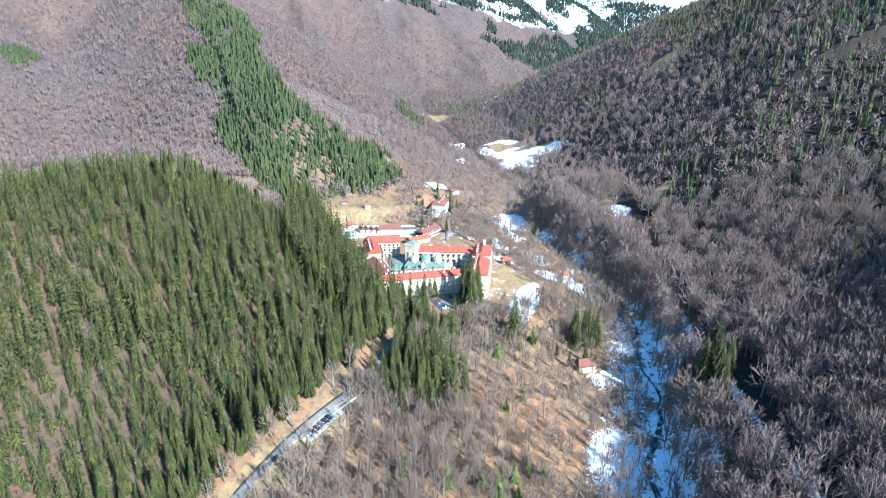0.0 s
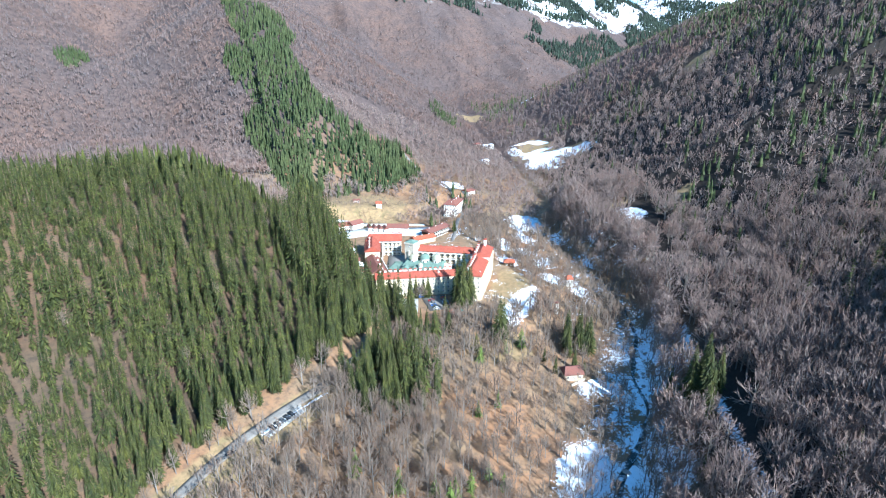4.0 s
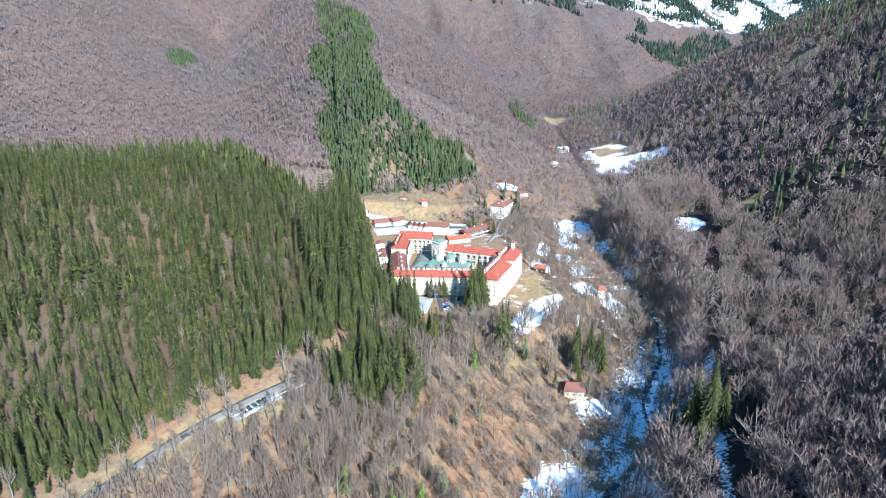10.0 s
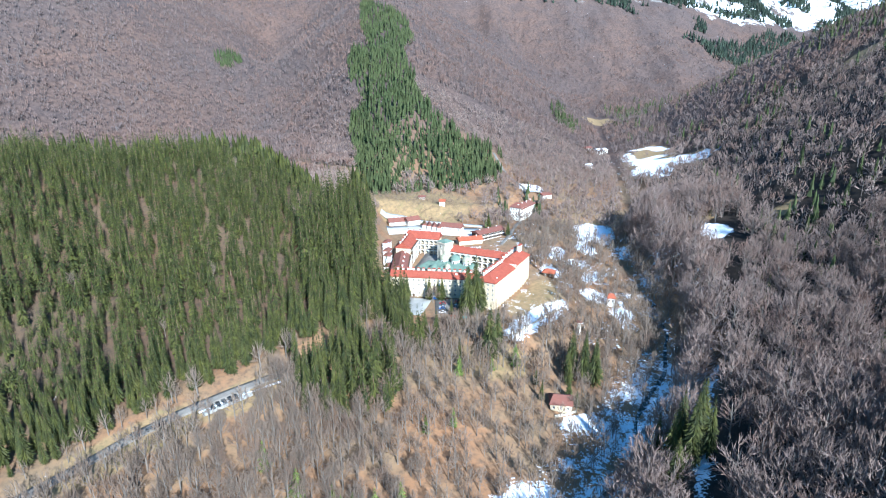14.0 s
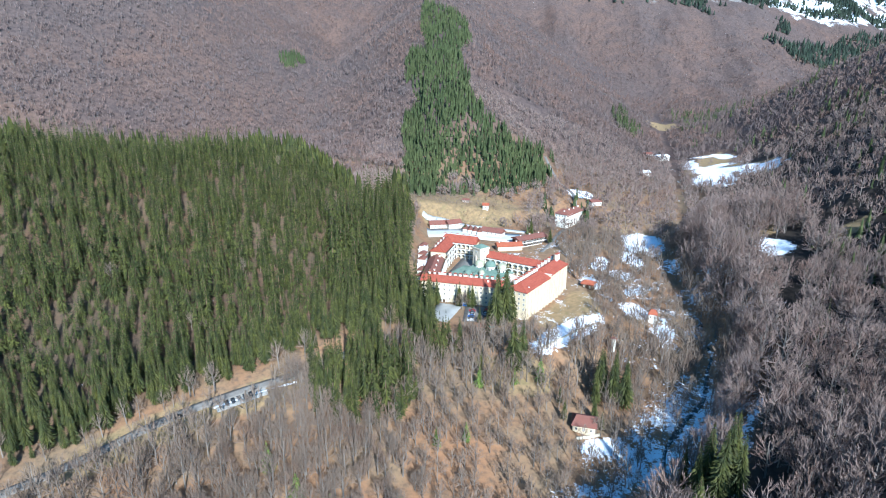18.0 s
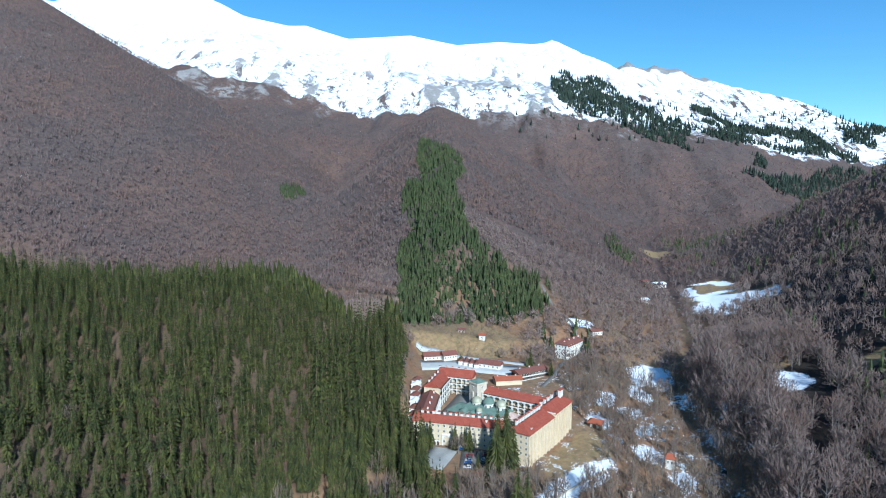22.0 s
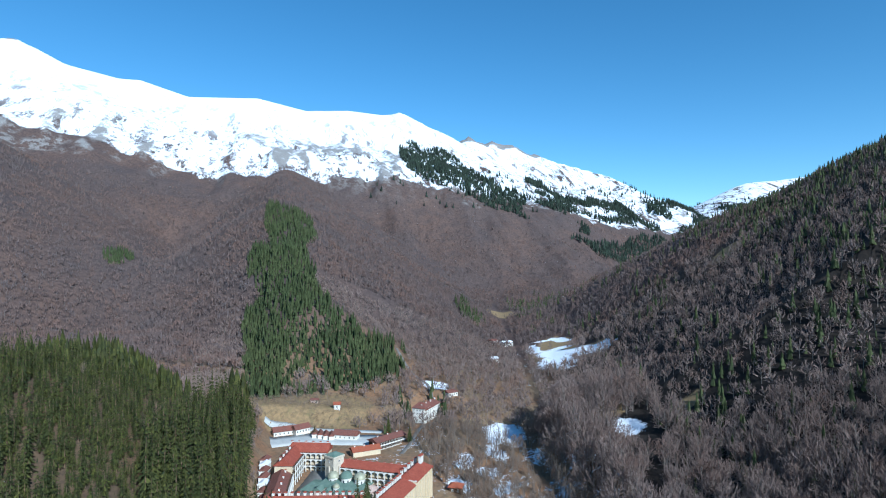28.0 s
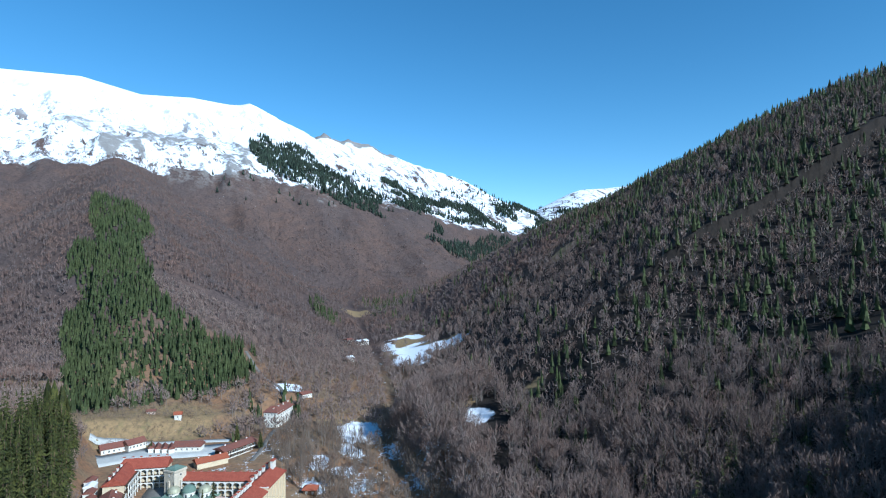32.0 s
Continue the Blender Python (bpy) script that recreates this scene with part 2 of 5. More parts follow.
M_roof_orange = roof_material("orange roof tiles", (0.38, 0.11, 0.055), (0.34, 0.10, 0.055))
M_copper = varied("green copper sheet", (0.13, 0.19, 0.145), (0.19, 0.25, 0.20), 3, 0.7, 0.4, 0.1)
M_lead = varied("grey lead sheet", (0.36, 0.35, 0.24), (0.46, 0.44, 0.31), 2.5, 0.5, 0.4, 0.1, metal=0.2)
M_pink = varied("striped church plaster", (0.50, 0.32, 0.27), (0.62, 0.52, 0.42), 1.6, 0.9, 0.4, 0.1)
M_wood = varied("dark timber", (0.085, 0.05, 0.03), (0.13, 0.08, 0.05), 2, 0.8, 0.3, 0.3)
M_asphalt = varied("road surface", (0.17, 0.15, 0.13), (0.25, 0.225, 0.195), 7, 0.9, 0.5, 0.2, third=(0.14, 0.12, 0.105))
M_paving = varied("courtyard paving", (0.27, 0.25, 0.22), (0.22, 0.20, 0.18), 5, 0.9, 0.5, 0.3)
M_pale = varied("pale gravel", (0.36, 0.35, 0.325), (0.28, 0.27, 0.25), 7, 0.95, 0.4, 0.3)
M_concrete = varied("pale concrete", (0.56, 0.55, 0.51), (0.46, 0.45, 0.42), 6, 0.9, 0.5, 0.15)
M_snow = varied("old snow", (0.86, 0.87, 0.9), (0.78, 0.8, 0.84), 6, 0.7, 0.8, 0.3)
M_rock = varied("river boulders", (0.33, 0.31, 0.29), (0.24, 0.22, 0.2), 2, 0.95, 0.4, 0.5)
M_glass = varied("dark window glass", (0.035, 0.04, 0.045), (0.06, 0.065, 0.07), 3, 0.15, 0.5, 0.02)
M_tyre = varied("black rubber", (0.02, 0.02, 0.02), (0.03, 0.03, 0.03), 0.5, 0.9)
M_lamp = varied("headlamp glass", (0.6, 0.6, 0.58), (0.5, 0.5, 0.5), 0.5, 0.2)


def car_paint(name, colour):
    m, nt, b = nodes_of(name, 0.3)
    p = place(nt)
    nt.links.new(blend(nt, span(nt, noise_of(nt, p, 3), 0.3, 0.7), colour, tuple(0.8 * v for v in colour)), b.inputs["Base Color"])
    b.inputs["Coat Weight"].default_value = 0.5
    return m


PAINTS = [car_paint(n + " car paint", c) for n, c in (("dark", (0.02, 0.022, 0.026)), ("grey", (0.09, 0.095, 0.1)), ("white", (0.7, 0.7, 0.7)), ("blue", (0.02, 0.10, 0.35)), ("red", (0.3, 0.02, 0.02)), ("silver", (0.4, 0.41, 0.42)))]


def water_material():
    m, nt, b = nodes_of("stream water", 0.12)
    p = place(nt)
    foam = span(nt, noise_of(nt, p, 0.28, 7, 0.75), 0.50, 0.60)
    nt.links.new(blend(nt, foam, (0.035, 0.04, 0.038), (0.74, 0.76, 0.79)), b.inputs["Base Color"])
    bump(nt, b, noise_of(nt, p, 1.2, 4), 0.5, 0.3)
    return m


M_water = water_material()

# ---- the lie of the land ----
rng = np.random.default_rng(7)
LATTICE = rng.random((256, 256))


def vnoise(x, y, cell):
    """Smooth noise from 0 to 1 with bumps of about that many metres."""
    u, v = np.asarray(x) / cell, np.asarray(y) / cell
    i, j = np.floor(u).astype(int), np.floor(v).astype(int)
    fu, fv = u - i, v - j
    fu, fv = fu * fu * (3 - 2 * fu), fv * fv * (3 - 2 * fv)
    a, b = LATTICE[i % 256, j % 256], LATTICE[(i + 1) % 256, j % 256]
    c, d = LATTICE[i % 256, (j + 1) % 256], LATTICE[(i + 1) % 256, (j + 1) % 256]
    return (a * (1 - fu) + b * fu) * (1 - fv) + (c * (1 - fu) + d * fu) * fv


def fractal(x, y, cell, octaves=4):
    return sum(vnoise(x + 91 * k, y - 57 * k, cell / 2 ** k) / 2 ** k for k in range(octaves)) / (2 - 2 ** (1 - octaves)) - 0.5


def smooth(a, b, x):
    t = np.clip((x - a) / (b - a), 0, 1)
    return t * t * (3 - 2 * t)


def along(x, y, line):
    """Distance to a line of points, its height at the nearest place, and which side (+ is left)."""
    best = np.full(np.shape(x), 1e9)
    high, side = np.zeros(np.shape(x)), np.ones(np.shape(x))
    for (ax, ay, za), (bx, by, zb) in zip(line, line[1:]):
        dx, dy = bx - ax, by - ay
        t = np.clip(((x - ax) * dx + (y - ay) * dy) / (dx * dx + dy * dy), 0, 1)
        d = np.hypot(x - ax - t * dx, y - ay - t * dy)
        near = d < best
        best = np.where(near, d, best)
        high = np.where(near, za + t * (zb - za), high)
        side = np.where(near, np.sign(dx * (y - ay) - dy * (x - ax)), side)
    return best, high, side


def ridge(x, y, crest, fall, round_off):
    """A mountain ridge: it falls away evenly on both sides of its crest."""
    h = np.full(np.shape(x), -1e4)
    for (ax, ay, za), (bx, by, zb) in zip(crest, crest[1:]):
        dx, dy = bx - ax, by - ay
        t = np.clip(((x - ax) * dx + (y - ay) * dy) / (dx * dx + dy * dy), 0, 1)
        d = np.hypot(x - ax - t * dx, y - ay - t * dy)
        h = np.maximum(h, za + t * (zb - za) - fall * (np.sqrt(d * d + round_off ** 2) - round_off))
    return h


RIVER = [(-900, -800, -80), (-250, -150, -46), (-60, 40, -34), (25, 116, -28), (81, 171, -25), (118, 219, -21), (150, 275, -15), (152, 340, -10),
         (165, 419, -2), (205, 470, 3), (300, 760, 10), (430, 1240, 36), (800, 2000, 110), (1500, 3000, 260), (2400, 4200, 420)]
SPRUCE_HILL = [(-900, 200, 130), (-520, 250, 95), (-330, 390, 78), (-172, 404, 70), (-104, 366, 38), (-68, 316, 12), (-54, 275, -4)]
LEFT_MOUNTAIN = [(-2200, 1000, 1060), (-1152, 1500, 694), (-1043, 1500, 612), (-958, 1490, 520), (-915, 1480, 463), (-753, 1400, 378), (-620, 1300, 272), (-500, 1230, 228), (-380, 1180, 186), (-284, 1113, 140), (-182, 983, 78), (-104, 844, 30)]
MID_SHOULDER = [(-1700, 2500, 960), (-1250, 2400, 765), (-720, 2100, 462), (-420, 2050, 300)]
SPUR = [(20, 2600, 600), (-42, 2120, 500), (-60, 1800, 425), (-40, 1300, 310), (0, 960, 188), (20, 740, 92), (50, 590, 22)]
SNOW_RIDGE = [(-3600, 2300, 1180), (-2297, 2990, 1215), (-2054, 2990, 1168), (-1939, 2990, 1205), (-1695, 2990, 1225), (-1378, 2990, 1184), (-1316, 2990, 1205), (-1241, 2990, 1170), (-1105, 2990, 1100), (-868, 2990, 1048), (-777, 2990, 1048), (-557, 2990, 980), (-227, 2990, 995), (13, 2990, 945), (235, 2990, 960), (443, 2990, 945)]
CRAGS = [(443, 2990, 945), (510, 2990, 968), (558, 3000, 928), (745, 3060, 838), (826, 3080, 812), (927, 3060, 858), (992, 3045, 820), (1045, 3035, 834), (1095, 3010, 806), (1158, 2995, 812), (1191, 2970, 752), (1276, 2940, 766), (1369, 2900, 720), (1620, 2760, 626), (1735, 2720, 558), (1867, 2760, 504), (2380, 3000, 435)]
RIGHT_SLOPE = [(120, -520, 200), (250, -280, 210), (420, -150, 265), (620, 80, 362), (735, 305, 370), (815, 540, 316), (900, 860, 248), (985, 1374, 128), (1020, 1660, 62), (1100, 2000, 20)]
# unseen ridge behind the camera, added to throw shade on the near slope
SHADE_SPUR = [(185, -112, 95), (232, -110, 150), (275, -110, 186), (340, -112, 222), (460, -135, 215)]
FAR_CAP = [(4300, 2600, 840), (3400, 3000, 722), (3172, 3040, 704), (2850, 3060, 668), (2686, 3150, 548), (2557, 3250, 498)]


def height(x, y):
    x, y = np.asarray(x, float), np.asarray(y, float)
    d, z, side = along(x, y, RIVER)
    left, right = smooth(14, 95, d) * 13 + np.clip(d - 85, 0, 400) * 0.05, smooth(4, 30, d) * (19 - 15 * smooth(430, 560, y)) + np.clip(d - 20, 0, None) * 0.24 + np.clip(d - 95, 0, None) * (0.36 + 0.08 * smooth(150, 350, y))
    crest = ridge(x, y, RIGHT_SLOPE, 0.45, 50)
    low = np.minimum(z + right, crest)
    bank = low - 12 * np.log(np.exp((low - z - right) / 12) + np.exp((low - crest) / 12))
    floor = np.where(side > 0, z + left, np.maximum(bank, z + smooth(4, 30, d) * 8)) + fractal(x, y, 60, 3) * 6 * smooth(10, 60, d)
    rough = fractal(x, y, 420, 5)
    rough_fine = fractal(x + 31, y, 110, 4)
    gully = 0.25 - np.abs(fractal(x, y * 0.3, 330, 5)) - 0.5 * np.abs(fractal(x + 700, y * 0.45, 130, 4))
    floor = floor + np.where(side > 0, 0, smooth(60, 200, d) * (rough * 40 + fractal(x * 0.8 + y * 0.6, y * 0.8 - x * 0.6, 130, 3) * 14))
    crest_left, crest_snow, crest_crag = along(x, y, LEFT_MOUNTAIN)[0], along(x, y, SNOW_RIDGE)[0], along(x, y, CRAGS)[0]
    parts = [floor,
             ridge(x, y, SPRUCE_HILL, 0.44, 36) + rough_fine * 8,
             ridge(x, y, LEFT_MOUNTAIN, 0.64, 26) + (rough * 44 + gully * 46) * smooth(20, 260, np.hypot(x + 100, y - 840)) * smooth(-20, 200, crest_left) + rough_fine * 9,
             ridge(x, y, MID_SHOULDER, 0.62, 30) + rough * 40 + gully * 70,
             ridge(x, y, SPUR, np.where(x < -50, 0.78, 0.62), 22) + rough * 60 + rough_fine * 14,
             ridge(x, y, SNOW_RIDGE, 0.575, 12) + (rough * 150 + gully * 190) * smooth(0, 420, crest_snow),
             ridge(x, y, CRAGS, 0.60, 6) + (rough * 50 + gully * 150) * smooth(0, 260, crest_crag) + 75 * np.abs(fractal(x, y, 70, 3)) * smooth(160, 30, crest_crag) * smooth(650, 760, x) * smooth(1260, 1190, x),
             ridge(x, y, SHADE_SPUR, 0.75, 20),
             ridge(x, y, FAR_CAP, 0.5, 40) + rough * 30]
    top = np.maximum.reduce(parts)
    h = top + 9 * np.log(sum(np.exp(np.clip((p - top) / 9, -40, 0)) for p in parts))
    # the levelled terrace of the monastery and its forecourt
    flat = 1 - smooth(0, 22, np.hypot(np.clip(np.abs(x - 22) - 46, 0, None), np.clip(np.abs(y - 368) - 106, 0, None)))
    shelf = 1 - smooth(14, 40, np.hypot(x - 102, y - 484))
    h = h * (1 - shelf) + 2.5 * shelf
    return h * (1 - flat) + (-4.5 + 8 * smooth(318, 388, y)) * flat


def steps(spans):
    out = []
    for a, b, s in spans:
        out += list(np.arange(a, b, s))
    return np.array(out + [spans[-1][1]])


def sheet(name, xs, ys, material):
    gx, gy = np.meshgrid(xs, ys)
    v = np.stack([gx, gy, height(gx, gy)], -1).reshape(-1, 3)
    n, m = len(xs), len(ys)
    i = (np.arange(m - 1)[:, None] * n + np.arange(n - 1)[None, :]).ravel()
    return mesh_object(name, v, np.stack([i, i + 1, i + n + 1, i + n], 1), material, True)


def mesh_object(name, v, faces, material, soft=False, slots=None, which=None):
    """One mesh from arrays of places and of faces that all have as many corners."""
    me = bpy.data.meshes.new(name)
    faces = np.asarray(faces)
    me.vertices.add(len(v))
    me.vertices.foreach_set("co", np.asarray(v, np.float32).ravel())
    me.loops.add(faces.size)
    me.loops.foreach_set("vertex_index", faces.ravel().astype(np.int32))
    me.polygons.add(len(faces))
    me.polygons.foreach_set("loop_start", np.arange(0, faces.size, faces.shape[1], dtype=np.int32))
    for mat in (slots or [material]):
        me.materials.append(mat)
    if which is not None:
        me.polygons.foreach_set("material_index", np.asarray(which, np.int32))
    me.polygons.foreach_set("use_smooth", np.full(len(faces), soft))
    me.update(calc_edges=True)
    me.validate()
    return new(name, me)

# ---- small helpers for building ----
def part(name, bm, material, parent, label=""):
    """Links a bmesh as one mesh object under a thing or under a part."""
    me = bpy.data.meshes.new(name)
    bmesh.ops.recalc_face_normals(bm, faces=bm.faces)
    bm.to_mesh(me)
    bm.free()
    me.materials.append(material)
    return under(name, me, parent, label)


def under(name, me, parent, label="", at=(0, 0, 0), turn=0.0, size=(1, 1, 1)):
    ob = new(name, me)
    ob.parent = parent
    ob.matrix_basis = Matrix.LocRotScale(at, Euler((0, 0, turn)), size)
    if label:
        tagged(ob, label)
    return ob


def thing(name, label, category, at=(0, 0, 0), turn=0.0, group="", kind=""):
    ob = new(name)
    ob.empty_display_size = 0.5
    ob.matrix_basis = Matrix.LocRotScale(at, Euler((0, 0, turn)), (1, 1, 1))
    return tagged(ob, label, category, group, kind)


def box(bm, x0, y0, z0, x1, y1, z1, bevel=0.0):
    c = bmesh.ops.create_cube(bm, size=1.0)["verts"]
    for v in c:
        v.co = Vector((x0 + (v.co.x + 0.5) * (x1 - x0), y0 + (v.co.y + 0.5) * (y1 - y0), z0 + (v.co.z + 0.5) * (z1 - z0)))
    if bevel:
        edges = list({e for v in c for e in v.link_edges})
        bmesh.ops.bevel(bm, geom=edges, offset=bevel, segments=1, affect="EDGES")
    return bm


def fresh_box(*a, **k):
    return box(bmesh.new(), *a, **k)


def mesh_of(bm, name, material):
    me = bpy.data.meshes.new(name)
    bmesh.ops.recalc_face_normals(bm, faces=bm.faces)
    bm.to_mesh(me)
    bm.free()
    me.materials.append(material)
    return me


def lathe(profile, sides=16, half=False):
    """A turned shape from (radius, height) pairs, closed where the radius is 0."""
    bm = bmesh.new()
    rings = []
    for r, z in profile:
        if r < 1e-4:
            rings.append([bm.verts.new((0, 0, z))] * sides)
        else:
            rings.append([bm.verts.new((r * math.cos(2 * math.pi * k / sides), r * math.sin(2 * math.pi * k / sides), z)) for k in range(sides)])
    for a, b in zip(rings, rings[1:]):
        for k in range(sides):
            q = [a[k], a[(k + 1) % sides], b[(k + 1) % sides], b[k]]
            q = [v for i, v in enumerate(q) if v not in q[:i]]
            if len(q) > 2:
                bm.faces.new(q)
    return bm


def ground_z(x, y):
    return float(height(np.array([x]), np.array([y]))[0])


# ---- where things grow and lie ----
ROAD = [(-300, 20, -16), (-240, 85, -15), (-200, 125, -13), (-161, 159, -12), (-136, 181, -9), (-113, 199, -6), (-97, 209, -4), (-80, 218, -3), (-56, 238, -3), (-34, 262, -4), (-16, 280, -4.5)]
TRACK = [(30, 30, 0), (62, 85, 0), (91, 131, 0), (122, 180, 0), (145, 217, 0), (176, 254, 0), (205, 300, 0), (228, 345, 0)]
LANE = [(66, 398, 0), (80, 423, 0), (92, 445, 0), (112, 480, 0), (118, 540, 0), (112, 600, 0), (106, 660, 0)]
# lying snow: centre, half sizes, turn in degrees
SNOW_PATCHES = [(158, 436, 17, 24, -10), (222, 358, 11, 13, 0), (306, 640, 24, 40, -20), (322, 690, 20, 34, -10), (352, 655, 22, 36, 20), (318, 745, 9, 34, -14), (372, 770, 9, 24, 10), (348, 720, 22, 7, 0), (352, 790, 18, 6, 0), (66, 276, 31, 9, 42), (116, 318, 10, 12, 0), (122, 372, 9, 7, 0), (128, 293, 8, 9, 0),
                (128, 350, 12, 5, 30), (140, 405, 7, 12, 0), (126, 545, 12, 18, 0), (66, 196, 10, 5, 20), (24, 140, 24, 14, 40), (110, 385, 14, 5, 60), (95, 352, 8, 10, 0), (560, 1120, 34, 12, 20),
                (200, 395, 8, 5, 0)]
GRASS_PATCHES = [(355, 745, 30, 60, -14), (322, 700, 30, 60, -18), (366, 665, 14, 26, 0), (398, 1095, 34, 44, 0), (70, 292, 28, 16, 42), (30, 238, 24, 16, 0), (225, 392, 14, 9, 0), (6, 500, 62, 40, 0), (-90, 207, 30, 10, 35), (-135, 178, 40, 12, 40), (155, 460, 18, 9, 0),
                 (520, 600, 30, 18, 0), (72, 304, 16, 36, -33), (150, 462, 22, 9, 0), (222, 384, 18, 10, 0), (262, 345, 14, 8, 0)]


def inside(x, y, patches, grow=1.0):
    """How deep inside the nearest of some oval patches, 1 in the middle, 0 at the rim."""
    best = np.full(np.shape(x), -9.0)
    for cx, cy, rx, ry, turn in patches:
        c, s = math.cos(radians(turn)), math.sin(radians(turn))
        u, v = (x - cx) * c + (y - cy) * s, -(x - cx) * s + (y - cy) * c
        best = np.maximum(best, 1 - np.hypot(u / (rx * grow), v / (ry * grow)))
    return best


def in_polygon(x, y, corners):
    odd = np.zeros(np.shape(x), bool)
    for (ax, ay), (bx, by) in zip(corners, corners[1:] + corners[:1]):
        cross = ((ay > y) != (by > y)) & (x < (bx - ax) * (y - ay) / (by - ay + 1e-9) + ax)
        odd ^= cross
    return odd


SPUR_WOOD = [(-75, 1290), (-28, 1127), (16, 1032), (22, 940), (0, 888), (20, 818), (14, 768), (47, 700), (70, 665), (114, 672), (106, 595), (80, 545), (46, 535), (19, 540), (9, 578), (-8, 582), (-22, 525), (-43, 510), (-63, 597), (-64, 676), (-80, 757), (-77, 812), (-50, 812), (-83, 876), (-95, 990), (-85, 1022), (-54, 985), (-74, 1120)]
MONASTERY = [(-34, 290), (-10, 266), (28, 270), (44, 282), (82, 338), (80, 440), (40, 470), (-34, 476), (-30, 380)]

SLOPE_OPEN = [(46, 264), (43, 284), (62, 312), (80, 345), (97, 347), (94, 330), (84, 302), (62, 268)]


def off_things(x, y, room=4.0):
    """True where neither road, stream, yard nor open snow keeps trees away."""
    ok = ~in_polygon(x, y, MONASTERY)
    ok &= along(x, y, ROAD)[0] > room + 1.5
    ok &= along(x, y, TRACK)[0] > room
    ok &= along(x, y, LANE)[0] > room
    ok &= along(x, y, RIVER)[0] > 3.2
    ok &= np.hypot((x + 98) * 0.82 + (y - 201) * 0.58, ((y - 201) * 0.82 - (x + 98) * 0.58) * 1.5) > 13
    ok &= np.hypot(x - 98, y - 480) > 18
    ok &= np.hypot(x - 60, y - 206) > 6
    ok &= ~in_polygon(x, y, SLOPE_OPEN)
    ok &= np.hypot((x - 97) / 17, (y - 141) / 20) > 1
    ok &= np.hypot((x - 220) / 15, (y - 346) / 27) > 1
    return ok


xs = steps([(-4500, -1500, 90), (-1500, -500, 25), (-500, -200, 8), (-200, 350, 4.5), (350, 900, 9), (900, 2000, 22), (2000, 4800, 60)])
ys = steps([(-1200, 0, 60), (0, 60, 12), (60, 500, 4.5), (500, 1000, 9), (1000, 2000, 18), (2000, 4000, 32), (4000, 5000, 100)])
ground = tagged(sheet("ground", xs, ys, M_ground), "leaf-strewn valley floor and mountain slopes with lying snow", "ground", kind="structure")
gx, gy = (v.ravel() for v in np.meshgrid(xs, ys))
river_d, _, river_side = along(gx, gy, RIVER)
lying = np.clip(inside(gx, gy, SNOW_PATCHES) * 1.15 + 0.52, 0, 1.2)
banks = (smooth(38, 16, river_d) * np.where(river_side > 0, 0.86, 1.0)) * smooth(320, 200, gy) * smooth(-60, 40, gy) * (0.52 + 0.13 * smooth(18, 9, river_d))
track_snow = smooth(6, 1, along(gx, gy, TRACK)[0]) * 0.58 * smooth(250, 180, gy)
shelf = smooth(60, 25, river_d) * smooth(255, 285, gy) * smooth(440, 400, gy) * 0.33
wooded_snow = 0.27 * smooth(150, 60, np.hypot(gx - 110, gy - 345))
rib = 0.25 - np.abs(fractal(gx, gy * 0.3, 330, 5)) - 0.5 * np.abs(fractal(gx + 700, gy * 0.45, 130, 4))
gz = height(gx, gy)
ribs = 0.58 * smooth(0.12, 0.20, rib) * smooth(380, 480, gz) * smooth(820, 600, gz) * smooth(1200, 600, gx)
ribs = np.maximum(ribs, 0.37 * smooth(330, 600, gx) * smooth(2750, 2500, gy) * smooth(300, 360, gz) * smooth(700, 520, gz + 0.08 * (gx - 600)))
ribs = np.maximum(ribs, 0.75 * smooth(60, 10, np.hypot(gx + 1310, gy - 2950)))
# first key: ground under slope beeches and hill spruces, darkened for their shade
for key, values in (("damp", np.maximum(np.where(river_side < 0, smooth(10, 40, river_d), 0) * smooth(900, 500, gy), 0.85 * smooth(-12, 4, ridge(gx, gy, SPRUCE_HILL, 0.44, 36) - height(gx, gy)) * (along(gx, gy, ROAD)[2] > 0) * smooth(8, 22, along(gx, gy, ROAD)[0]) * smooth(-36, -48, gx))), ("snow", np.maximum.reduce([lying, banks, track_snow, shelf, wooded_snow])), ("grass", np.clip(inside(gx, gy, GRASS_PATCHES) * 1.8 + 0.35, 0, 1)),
                    ("rock", np.maximum(smooth(110, 10, along(gx, gy, CRAGS[3:12])[0]), ribs)), ("thaw", smooth(700, 1300, gx) * -0.28 + smooth(2150, 1550, gy + 260 * fractal(gx, gy, 240) + 120 * fractal(gx, gy, 60)) * (1.0 + 0.9 * smooth(-300, -700, gx)) - 0.25 * smooth(100, -200, gx) * smooth(1800, 2000, gy))):
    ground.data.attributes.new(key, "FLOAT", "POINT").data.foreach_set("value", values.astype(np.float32))


